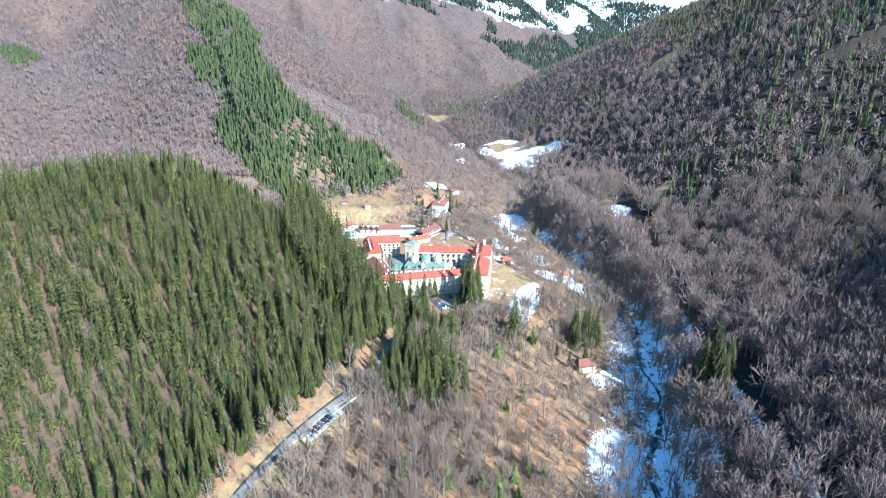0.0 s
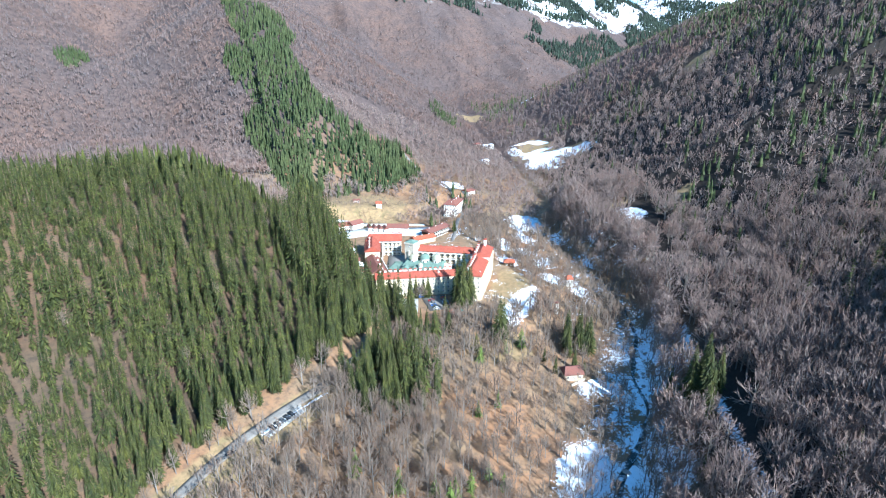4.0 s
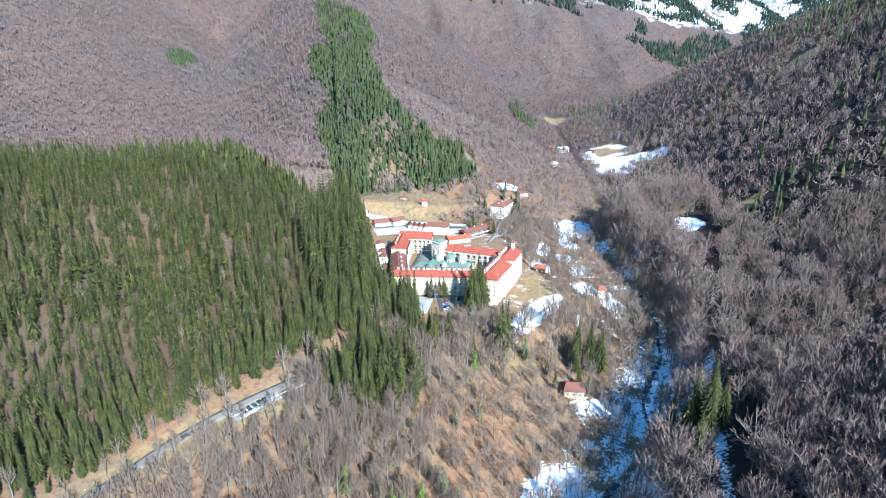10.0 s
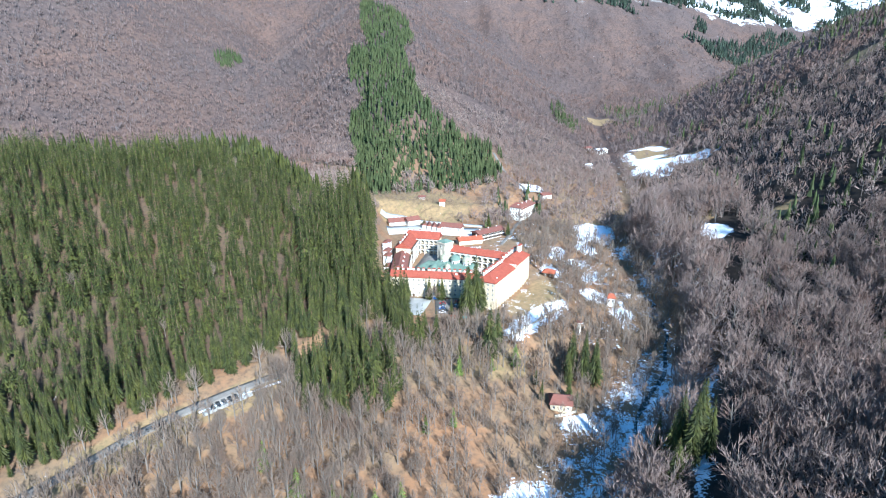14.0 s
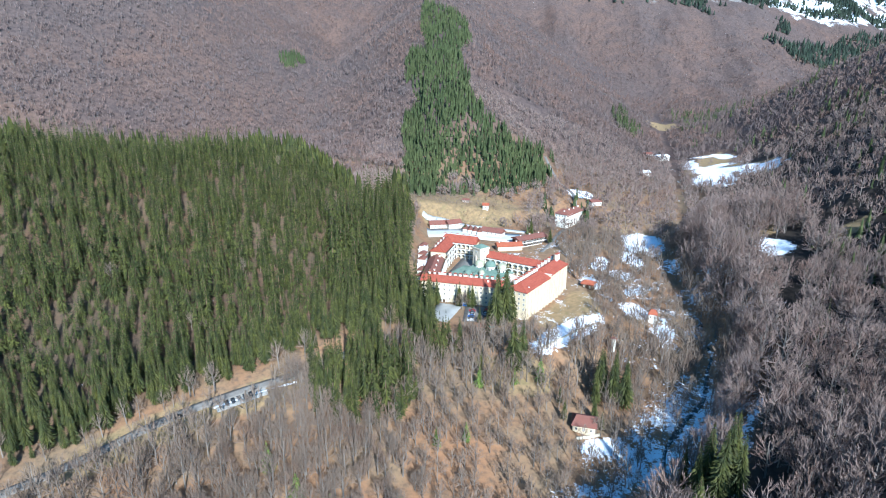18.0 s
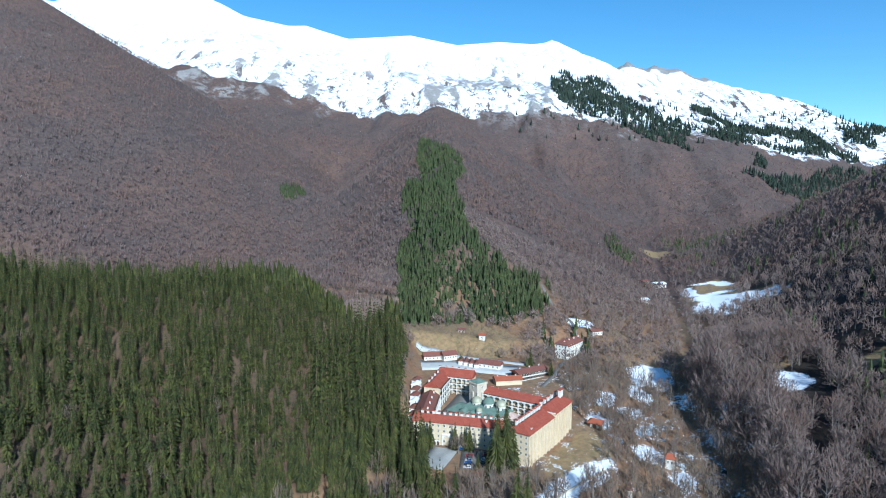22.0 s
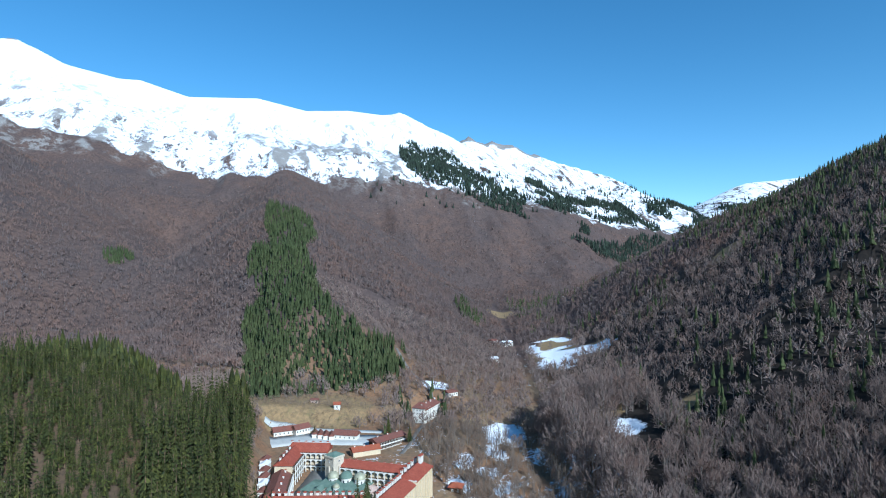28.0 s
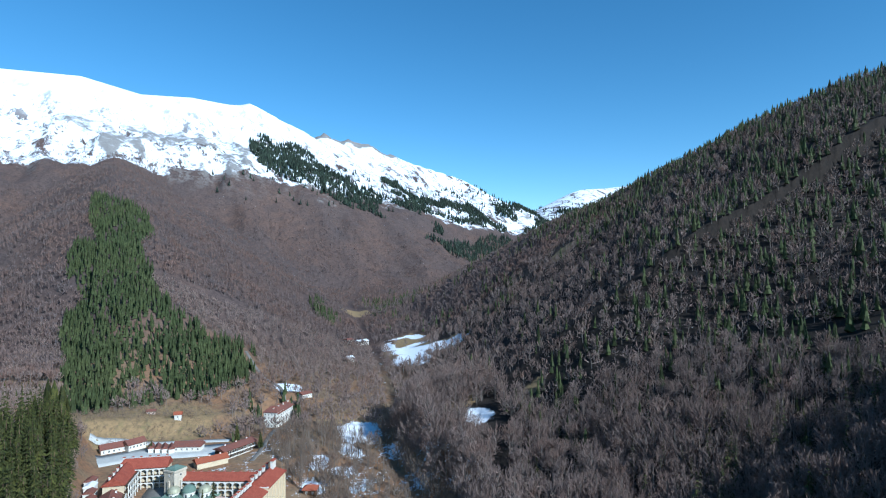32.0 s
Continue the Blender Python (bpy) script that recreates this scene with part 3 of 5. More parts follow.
# ---- trees ----
def spruce_parts(seed, tiers, arms, tall=26.0, wide=3.3):
    """Crown: whorls of drooping boughs. Trunk: a tapered stem. Both as arrays of places and triangles."""
    r = random.Random(seed)
    v, f = [], []
    for k in range(tiers):
        u = k / (tiers - 1)
        z = tall * (0.13 + 0.85 * u) + r.uniform(-0.3, 0.3)
        reach = wide * (1 - u) ** 0.95 * (0.9 if u > 0.08 else 0.6) + 0.18
        a0 = r.uniform(0, 6.3)
        n = max(4, round(arms * (1 - 0.45 * u)))
        for j in range(n):
            a = a0 + 2 * math.pi * (j + r.uniform(-0.3, 0.3)) / n
            q = reach * r.uniform(0.7, 1.18)
            drop = q * r.uniform(0.30, 0.55)
            w = q * r.uniform(0.17, 0.26) * 7.5 / (n + 1.0)
            c, s = math.cos(a), math.sin(a)
            i = len(v)
            v += [(0.08 * c, 0.08 * s, z + 0.35 * q), (0.62 * q * c - w * s, 0.62 * q * s + w * c, z - 0.55 * drop - 0.15), (q * c, q * s, z - drop), (0.62 * q * c + w * s, 0.62 * q * s - w * c, z - 0.55 * drop - 0.15)]
            f += [(i, i + 1, i + 2), (i, i + 2, i + 3)]
    i = len(v)
    v += [(0.25, 0, tall * 0.93), (-0.15, 0.2, tall * 0.93), (-0.15, -0.2, tall * 0.93), (0, 0, tall * 1.01)]
    f += [(i, i + 1, i + 3), (i + 1, i + 2, i + 3), (i + 2, i, i + 3)]
    t, g = stem([(0, 0, -1.0), (0, 0, tall * 0.9)], [0.27, 0.04], 5)
    return (np.array(v), np.array(f)), (np.array(t), np.array(g))


def stem(line, radii, sides=4):
    v, f = [], []
    for (x, y, z), q in zip(line, radii):
        v += [(x + q * math.cos(2 * math.pi * k / sides), y + q * math.sin(2 * math.pi * k / sides), z) for k in range(sides)]
    for a in range(len(line) - 1):
        for k in range(sides):
            p, q = a * sides + k, a * sides + (k + 1) % sides
            f += [(p, q, q + sides), (p, q + sides, p + sides)]
    return v, f


def bare_parts(seed, limbs, shoots, twigs, tall=16.0, twig_w=0.06, wide=3.6, sides=3):
    """A leafless beech: pale stem and limbs that fan upwards, and fine twigs that fill a dome. Arrays of twigs, then of wood."""
    r = random.Random(seed)
    v, f, tv, tf = [], [], [], []

    def add(line, radii, n):
        a, b = stem(line, radii, n)
        i = len(v)
        v.extend(a)
        f.extend([tuple(i + k for k in t) for t in b])

    def blade(p, q, w, wood=False):
        d = q - p
        side = d.cross(Vector((r.uniform(-1, 1), r.uniform(-1, 1), r.uniform(-0.3, 0.3))))
        side = side.normalized() * w if side.length > 1e-6 else Vector((w, 0, 0))
        pts, tri = (v, f) if wood else (tv, tf)
        i = len(pts)
        pts.extend([tuple(p - side), tuple(p + side), tuple(q)])
        tri.append((i, i + 1, i + 2))

    lean = Vector((r.uniform(-0.05, 0.05) * tall, r.uniform(-0.05, 0.05) * tall, 0))
    add([(0, 0, -0.8), tuple(lean * 0.4 + Vector((0, 0, tall * 0.42))), tuple(lean + Vector((0, 0, tall * 0.86)))], [0.021 * tall, 0.015 * tall, 0.004 * tall], sides)
    heart = lean * 0.6 + Vector((0, 0, tall * 0.42))

    def on_dome(a, e, far):
        return heart + Vector((math.cos(a) * math.cos(e) * wide, math.sin(a) * math.cos(e) * wide, math.sin(e) * tall * 0.56)) * far

    for k in range(limbs):
        u = (k + 0.5) / limbs
        a, e = k * 2.4 + r.uniform(-0.3, 0.3), math.asin(min(0.97, -0.06 + 1.02 * u))
        base = lean * (0.3 + 0.4 * u) + Vector((0, 0, tall * (0.24 + 0.34 * u)))
        tip = on_dome(a, e, r.uniform(0.72, 0.92))
        mid = base.lerp(tip, 0.55) + Vector((0, 0, -0.03 * tall))
        if sides > 3:
            add([tuple(base), tuple(mid), tuple(tip)], [0.007 * tall, 0.005 * tall, 0.0012 * tall], 3)
        else:
            blade(base, tip, 0.008 * tall, True)
        for j in range(shoots):
            w = 0.35 + 0.65 * (j + 0.5) / shoots
            p = base.lerp(mid, w / 0.55) if w < 0.55 else mid.lerp(tip, (w - 0.55) / 0.45)
            q = on_dome(a + r.uniform(-0.75, 0.75), min(1.5, e + r.uniform(-0.22, 0.4)), r.uniform(0.88, 1.04))
            q = p.lerp(q, min(1.0, 0.30 * tall / max(0.1, (q - p).length)))
            blade(p, q, twig_w * 1.3)
            d = (q - p).normalized()
            for m in range(twigs):
                c = p.lerp(q, r.uniform(0.3, 1.0))
                out = (c - heart).normalized() * 0.5 + d * 0.6 + Vector((r.uniform(-0.7, 0.7), r.uniform(-0.7, 0.7), r.uniform(-0.1, 0.8)))
                blade(c, c + out.normalized() * tall * r.uniform(0.06, 0.13), twig_w * r.uniform(0.6, 1.0))
    return (np.array(tv), np.array(tf)), (np.array(v), np.array(f))


def spread(name, kinds, x, y, size, label, category, slots, sink=0.3, kind="stuff"):
    """Many small trees in one mesh. kinds: for each shape a list of (places, triangles, slot)."""
    z = height(x, y)
    which = rng.integers(0, len(kinds), len(x))
    turn = rng.uniform(0, 2 * np.pi, len(x))
    slim = rng.uniform(0.8, 1.25, len(x))
    vs, fs, ms, base = [], [], [], 0
    for k, shape in enumerate(kinds):
        on = np.nonzero(which == k)[0]
        c, s, h, sl = np.cos(turn[on])[:, None], np.sin(turn[on])[:, None], size[on][:, None], slim[on][:, None]
        for v, f, slot in shape:
            v, f = np.asarray(v), np.asarray(f)
            px = x[on][:, None] + (v[None, :, 0] * c - v[None, :, 1] * s) * h * sl
            py = y[on][:, None] + (v[None, :, 0] * s + v[None, :, 1] * c) * h * sl
            pz = z[on][:, None] - sink + v[None, :, 2] * h
            vs.append(np.stack([px, py, pz], -1).reshape(-1, 3))
            fs.append((base + np.arange(len(on))[:, None, None] * len(v) + f[None]).reshape(-1, 3))
            ms.append(np.full(len(on) * len(f), slot))
            base += len(on) * len(v)
    return tagged(mesh_object(name, np.concatenate(vs), np.concatenate(fs), None, False, slots, np.concatenate(ms)), label, category, kind=kind)


def scattered(n, x0, x1, y0, y1, gap):
    """Places about that far apart, on a jittered grid."""
    gx, gy = np.meshgrid(np.arange(x0, x1, gap), np.arange(y0, y1, gap))
    gx, gy = gx.ravel() + rng.uniform(-0.75, 0.75, gx.size) * gap, gy.ravel() + rng.uniform(-0.75, 0.75, gy.size) * gap
    return gx, gy


def as_mesh(name, arrays, material):
    v, f = arrays
    me = bpy.data.meshes.new(name)
    me.from_pydata([tuple(p) for p in v], [], [tuple(int(i) for i in t) for t in f])
    me.materials.append(material)
    return me


def tree_things(name, shapes, x, y, size, labels, category, group, parts):
    """Trees as things of their own: each shape is built once and copied."""
    protos = []
    for shape in shapes:
        ob = thing(name, "", category, group=group)
        for (pname, mat), arrays in zip(parts, shape):
            under(pname, as_mesh(pname, arrays, mat), ob)
        protos.append(ob)
    used = set()
    for px, py, h in zip(x, y, size):
        k = int(rng.integers(0, len(protos)))
        m = Matrix.LocRotScale((px, py, ground_z(px, py) - 0.3), Euler((0, 0, float(rng.uniform(0, 6.28)))), (h * float(rng.uniform(0.85, 1.2)), h * float(rng.uniform(0.85, 1.2)), h))
        if k in used:
            ob = copy_thing(protos[k], Matrix.Identity(4))
        else:
            ob = protos[k]
            used.add(k)
        ob.matrix_basis = m
        tagged(ob, labels[0] if h > 0.9 else labels[1])
    for k, ob in enumerate(protos):
        if k not in used:
            for o in (*ob.children_recursive, ob):
                bpy.data.objects.remove(o)


def cone_parts(seed, tiers=4, sides=6, tall=26.0, wide=3.9):
    """A conifer seen from afar: ragged overlapping skirts of boughs under a pointed tip."""
    q = random.Random(seed)
    v, f = [], []
    for k in range(tiers):
        u = k / tiers
        z0, z1, w = tall * (0.08 + 0.78 * u), tall * (0.08 + 0.78 * u + 1.55 / tiers * (1 - 0.35 * u)), wide * (1 - 0.80 * u)
        i, a0 = len(v), q.uniform(0, 6)
        v += [(w * q.uniform(0.6, 1.25) * math.cos(a0 + 6.283 * j / sides), w * q.uniform(0.6, 1.25) * math.sin(a0 + 6.283 * j / sides), z0 + q.uniform(-1.6, 1.2)) for j in range(sides)] + [(0, 0, min(z1, tall))]
        f += [(i + j, i + (j + 1) % sides, i + sides) for j in range(sides)]
    return np.array(v), np.array(f)


def puff_parts(seed, n, tall=14.0, wide=3.4, w=0.16):
    """A bare crown seen from afar: fine shoots that fill a dome, on a pale stem."""
    q = random.Random(seed)
    v, f = [], []
    fork = Vector((0, 0, tall * 0.33))
    for k in range(n):
        a, e = q.uniform(0, 6.283), math.asin(q.uniform(-0.2, 1.0))
        tip = Vector((math.cos(a) * math.cos(e) * wide, math.sin(a) * math.cos(e) * wide, tall * (0.66 + 0.32 * math.sin(e)))) * q.uniform(0.86, 1.06)
        limb = k % 4 == 0
        p = fork.lerp(tip, q.uniform(0.0, 0.3) if limb else q.uniform(0.45, 0.82))
        t = tip if limb else tip + Vector((q.uniform(-1, 1), q.uniform(-1, 1), q.uniform(-0.5, 0.9))) * wide * 0.33
        side = (t - p).cross(Vector((q.uniform(-1, 1), q.uniform(-1, 1), q.uniform(-1, 1))))
        side = side.normalized() * w * q.uniform(0.7, 1.3)
        i = len(v)
        v += [tuple(p - side), tuple(p + side), tuple(t)]
        f.append((i, i + 1, i + 2))
    r, h = 0.017 * tall, tall * 0.7
    tv, tf = [(r, 0, -1), (-0.5 * r, 0.87 * r, -1), (-0.5 * r, -0.87 * r, -1), (0.2, 0.1, h)], [(0, 1, 3), (1, 2, 3), (2, 0, 3)]
    return (np.array(v), np.array(f)), (np.array(tv), np.array(tf))


# the spruce hill above the road, and the stand between road and monastery
x, y = scattered(0, -520, 10, 60, 560, 4.6)
_, _, side = along(x, y, ROAD)
hill = ridge(x, y, SPRUCE_HILL, 0.44, 36)
wood = (side > 0) & (hill > height(x, y) - 9) & (x < -30 - 0.32 * np.clip(y - 290, 0, None)) & (along(x, y, ROAD)[0] > 9)
wood |= (((x + 44) / 27) ** 2 + ((y - 216) / 27) ** 2 < 1) & (side < 0)
wood |= in_polygon(x, y, [(-34, 262), (-8, 235), (-2, 262), (-22, 288)])
edge_wood = in_polygon(x, y, [(-66, 246), (-30, 262), (-10, 262), (-17, 290), (-25, 316), (-34, 330), (-35, 425), (-50, 470), (-84, 334)])
edge_wood &= (along(x, y, ROAD)[0] > 4.5) & (rng.random(len(x)) > 0.12)
wood = edge_wood | wood & off_things(x, y, 3.5) & (rng.random(len(x)) > 0.05 + 0.3 * (vnoise(x, y, 26) > 0.82))
x, y = x[wood], y[wood]
size = (0.68 + 0.45 * vnoise(x, y, 45)) * rng.uniform(0.5, 1.3, len(x)) * np.where(y > 335, 0.68 + 0.32 * smooth(4, 60, -30 - 0.32 * np.clip(y - 290, 0, None) - x), 0.95)
size = np.where(edge_wood[wood], rng.uniform(1.0, 1.45, len(x)), size)
near = np.argsort(along(x, y, ROAD)[0] + 0.25 * np.abs(y - 190))
first, rest_ = near[:300], near[300:]
SPRUCES = [spruce_parts(s, 24, 12, wide=3.7) for s in range(5)]
tree_things("spruce_tree", SPRUCES, x[first], y[first], size[first], ("tall green spruce with drooping boughs beside the mountain road", "young green spruce with drooping boughs beside the mountain road"),
            "spruce", "spruces along the road", [("crown", M_needle), ("trunk", M_bark)])
SPRUCES_MID = [[(*spruce_parts(20 + s, 14, 7, wide=3.7)[0], 0), (*stem([(0, 0, -1), (0, 0, 20)], [0.27, 0.06], 3), 1)] for s in range(6)]
far_side = (x[rest_] < -330) | (y[rest_] > 430)
SPRUCES_LOW = [[(*cone_parts(40 + s), 0)] for s in range(6)]
gap_x, gap_y = scattered(0, -330, -40, 100, 420, 13)
ok = (along(gap_x, gap_y, ROAD)[2] > 0) & (along(gap_x, gap_y, ROAD)[0] > 9) & (ridge(gap_x, gap_y, SPRUCE_HILL, 0.44, 36) > height(gap_x, gap_y) - 9) & (rng.random(len(gap_x)) < 0.10) | (in_polygon(gap_x, gap_y, [(-34, 430), (-60, 430), (-66, 490), (-34, 486)]))
gap_x, gap_y = gap_x[ok], gap_y[ok]
spread("bare_wood", [[(puff_parts(70 + s, 110, 15, 2.6, 0.07)[0][0], puff_parts(70 + s, 110, 15, 2.6, 0.07)[0][1], 0), (*puff_parts(70 + s, 110, 15, 2.6)[1], 1)] for s in range(4)], gap_x, gap_y, rng.uniform(0.8, 1.25, len(gap_x)), "grey leafless trees standing among the spruces", "forest", [M_twig, M_grey_bark])
spread("spruce_forest", SPRUCES_MID, x[rest_][~far_side], y[rest_][~far_side], size[rest_][~far_side], "dense green spruce forest on the hill", "forest", [M_needle, M_bark])
spread("spruce_forest", SPRUCES_LOW, x[rest_][far_side], y[rest_][far_side], size[rest_][far_side], "dense green spruce forest behind the hilltop", "forest", [M_needle])

# the wedge of conifers on the spur above the monastery
x, y = scattered(0, -110, 130, 500, 1300, 4.4)
wood = in_polygon(x + 10 * (vnoise(x, y, 30) - 0.5), y, SPUR_WOOD) & (along(x, y, LANE)[0] > 6) & (rng.random(len(x)) > 0.12 + 0.5 * smooth(0.6, 0.72, vnoise(x, y + 40, 38)))
wood |= (np.hypot((x - 8) / 60, (y - 545) / 18) < 1) & (rng.random(len(x)) > 0.78)
far_spots = [(-325, 1120, 24, 26, 90), (300, 1000, 24, 60, 120), (118, 500, 8, 22, 12), (86, 505, 7, 14, 8), (60, 428, 5, 9, 3)]
ex, ey = [x[wood]], [y[wood]]
for cx, cy, rx, ry, n in far_spots:
    a, q = rng.uniform(0, 6.28, n), np.sqrt(rng.random(n))
    ex.append(cx + rx * q * np.cos(a))
    ey.append(cy + ry * q * np.sin(a))
x, y = np.concatenate(ex), np.concatenate(ey)
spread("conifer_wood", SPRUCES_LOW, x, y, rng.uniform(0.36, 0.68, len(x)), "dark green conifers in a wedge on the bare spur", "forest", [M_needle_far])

# conifers among the beeches of the shaded slope, thicker towards the crest
x, y = scattered(0, 60, 1250, 60, 1750, 7.4)
d, _, side = along(x, y, RIVER)
up = smooth(30, 330, height(x, y))
thick = 0.03 + 0.62 * smooth(0.42, 0.62, vnoise(x, y, 140) * 0.42 + up * 0.52) + 0.3 * smooth(0.70, 0.80, vnoise(x + 300, y, 60))
thick = np.where((x > 150) & (y < 350) & (d > 80), np.maximum(thick, 0.07 + 0.24 * smooth(170, 250, x) + 0.4 * smooth(0.52, 0.70, vnoise(x, y + 70, 50))), thick)
wood = (side < 0) & (d > 26) & (y < 1500 - 260 * vnoise(x, y, 90)) & off_things(x, y) & (inside(x, y, SNOW_PATCHES, 1.15) < 0) & (inside(x, y, GRASS_PATCHES) < 0) & (rng.random(len(x)) < thick) & (x < 1150)
x, y = x[wood], y[wood]
size = rng.uniform(0.4, 1.0, len(x)) * np.where(np.hypot(x, y) > 330, 0.76, 0.95)
far_side = np.hypot(x, y) > 330
SPRUCES_SLOPE = [[(*spruce_parts(30 + s, 12, 6, wide=4.2)[0], 0), (*stem([(0, 0, -1), (0, 0, 20)], [0.27, 0.06], 3), 1)] for s in range(5)]
spread("conifers", SPRUCES_SLOPE, x[~far_side], y[~far_side], size[~far_side], "green conifers among bare beeches on the shaded slope", "forest", [M_needle, M_bark])
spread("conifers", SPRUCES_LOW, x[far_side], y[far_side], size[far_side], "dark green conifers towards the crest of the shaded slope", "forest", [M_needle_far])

# single conifers that stand out
LONE = [(88, 160, 1.0), (92, 151, 1.25), (97, 148, 1.3), (93, 143, 1.15), (101, 152, 1.2), (86, 146, 1.05), (98, 141, 1.1), (79, 129, 0.9), (89, 137, 1.0), (50, 102, 0.55), (73, 230, 1.15), (79, 226, 1.25), (84, 223, 1.15), (76, 236, 1.0), (70, 224, 0.8), (81, 231, 1.1), (86, 229, 0.95),
        (30, 238, 1.35), (35, 243, 1.15), (13, 234, 0.6), (2, 250, 0.85), (-4, 256, 0.7), (52, 222, 0.4), (25, 291, 1.35), (30, 292, 1.45), (24, 279, 1.3), (29, 281, 1.4), (33, 286, 1.1), (20, 283, 0.7), (30, 362, 0.62), (37, 358, 0.42),
        (14, 285, 0.45), (-22, 305, 0.75), (-26, 298, 0.8), (76, 418, 0.55), (7, 452, 0.42), (52, 210, 0.5), (67, 213, 0.6), (69, 206, 0.45), (64, 445, 0.7), (18, 272, 0.5)]
lx, ly, lh = (np.array(v) for v in zip(*LONE))
tree_things("spruce_tree", [spruce_parts(60 + s, 26, 14, wide=5.0) for s in range(4)], lx, ly, lh, ("tall dense spruce standing apart near the monastery and stream", "smaller spruce standing apart near the monastery and stream"),
            "spruce", "single spruces", [("crown", M_needle), ("trunk", M_bark)])

cx, cy = np.array([-16.0, -12.6, 2.0, 7.4, 10.2]), np.array([312.5, 311.5, 309.3, 308.4, 307.6])
tree_things("columnar_tree", [spruce_parts(65 + s, 30, 14, tall=19, wide=4.0) for s in range(3)], cx, cy, np.array([0.92, 1.0, 0.94, 0.8, 0.9]), ("slim dense columnar conifer before the monastery wall", "smaller slim conifer before the monastery wall"),
            "conifer", "columnar conifers", [("crown", M_needle), ("trunk", M_bark)])

# bare beeches and birches: near the stream and below the road, then up the slopes
x, y = scattered(0, -330, 330, 20, 450, 5.1)
d, _, river_s = along(x, y, RIVER)
road_d, _, road_s = along(x, y, ROAD)
open_grass = inside(x, y, [(30, 235, 40, 26, 0)]) > 0
wood = off_things(x, y) & (inside(x, y, [q for q in SNOW_PATCHES if q[1] != 140]) < 0.25) & ~((road_s > 0) & (road_d > 9) & (x < -25)) & ~((x + 44) ** 2 + (y - 216) ** 2 < 22 ** 2) & ~in_polygon(x, y, [(-34, 262), (-8, 235), (-2, 262), (-22, 288)])
wood &= (rng.random(len(x)) > np.where(open_grass, 0.30, np.where((river_s > 0) & (x < 60), 0.14, 0.06))) & ((np.hypot(x, y) < 400) & (y < 300) | ((x > 70) & (x < 250) & (y >= 300) & (y < 440))) & (d > 4)
x, y = x[wood], y[wood]
size = (0.6 + 0.5 * vnoise(x, y, 50)) * rng.uniform(0.7, 1.2, len(x))
size *= np.where((river_s[wood] < 0) & (d[wood] < 34) & (y > 125), 1.35, 1.0)
near = np.argsort(np.hypot(x + 60, y - 150))
first, rest_ = near[:280], near[280:]
BARE = [bare_parts(s, 12, 6, 9, twig_w=0.050, wide=3.3, sides=5) for s in range(6)]
tree_things("bare_tree", BARE, x[first], y[first], size[first], ("leafless grey beech on the slope between road and stream", "slender leafless tree on the slope between road and stream"), "tree", "bare trees below the road",
            [("crown", M_twig), ("trunk", M_grey_bark)])
BARE_MID = [[(*twig, 0), (*wood_, 1)] for twig, wood_ in (bare_parts(20 + s, 9, 4, 5, twig_w=0.105, wide=3.4) for s in range(6))]
across = (river_s[wood][rest_] < 0) & (d[wood][rest_] > 12)
BARE_DOMES = [[(*crown, 0), (*trunk, 1)] for crown, trunk in (bare_parts(110 + s, 11, 5, 6, 15.5, 0.088, 4.7) for s in range(6))]
spread("bare_wood", BARE_MID, x[rest_][~across], y[rest_][~across], size[rest_][~across], "leafless grey-brown beech wood by the stream", "forest", [M_twig, M_grey_bark])
across &= rng.random(len(across)) < 0.75
spread("bare_wood", BARE_DOMES, x[rest_][across], y[rest_][across], 1.3 * size[rest_][across], "leafless brown beeches with domed crowns across the stream", "forest", [M_twig_slope, M_grey_bark])
big_x, big_y = np.array([-73.0, -68.0, -79.0, 4.0]), np.array([208.0, 213.0, 214.0, 305.0])
tree_things("bare_tree", [bare_parts(80 + s, 16, 9, 10, tall=20, twig_w=0.05, wide=7.0, sides=5) for s in range(3)], big_x, big_y, np.array([1.0, 0.95, 0.9, 0.62]), ("broad leafless beech with a wide grey crown", "broad leafless tree before the monastery wall"), "tree", "broad bare trees", [("crown", M_twig), ("trunk", M_grey_bark)])

PUFFS = [bare_parts(40 + s, 7, 4, 2, 13.5, 0.28, 4.2) for s in range(8)]
BARE_LOW = [[(*crown, 0), (*trunk, 1)] for crown, trunk in PUFFS]
x, y = scattered(0, -110, 800, 120, 800, 7.0)
d, _, river_s = along(x, y, RIVER)
r0 = np.hypot(x, y)
ragged = 0.9 * (vnoise(x, y, 14) - 0.45)
wood = off_things(x, y) & (inside(x, y, SNOW_PATCHES) < 0.05 + ragged) & (inside(x, y, GRASS_PATCHES) < 0.15 + ragged) & (d > 5) & ~in_polygon(x, y, SPUR_WOOD) & (rng.random(len(x)) > 0.1)
wood &= ~(((r0 < 400) & (y < 300)) | ((x > 70) & (x < 250) & (y >= 300) & (y < 440))) & ~((y < 545) & (x < -26 - 0.32 * np.clip(y - 290, 0, None))) & (r0 < 830) & (np.hypot((x - 6) / 62, (y - 500) / 30) > 1) & ((y > 285) | (x > 250))
x, y = x[wood], y[wood]
spread("bare_wood", BARE_LOW, x, y, rng.uniform(0.55, 1.05, len(x)), "leafless brown beech wood across the valley", "forest", [M_twig_slope, M_grey_bark])


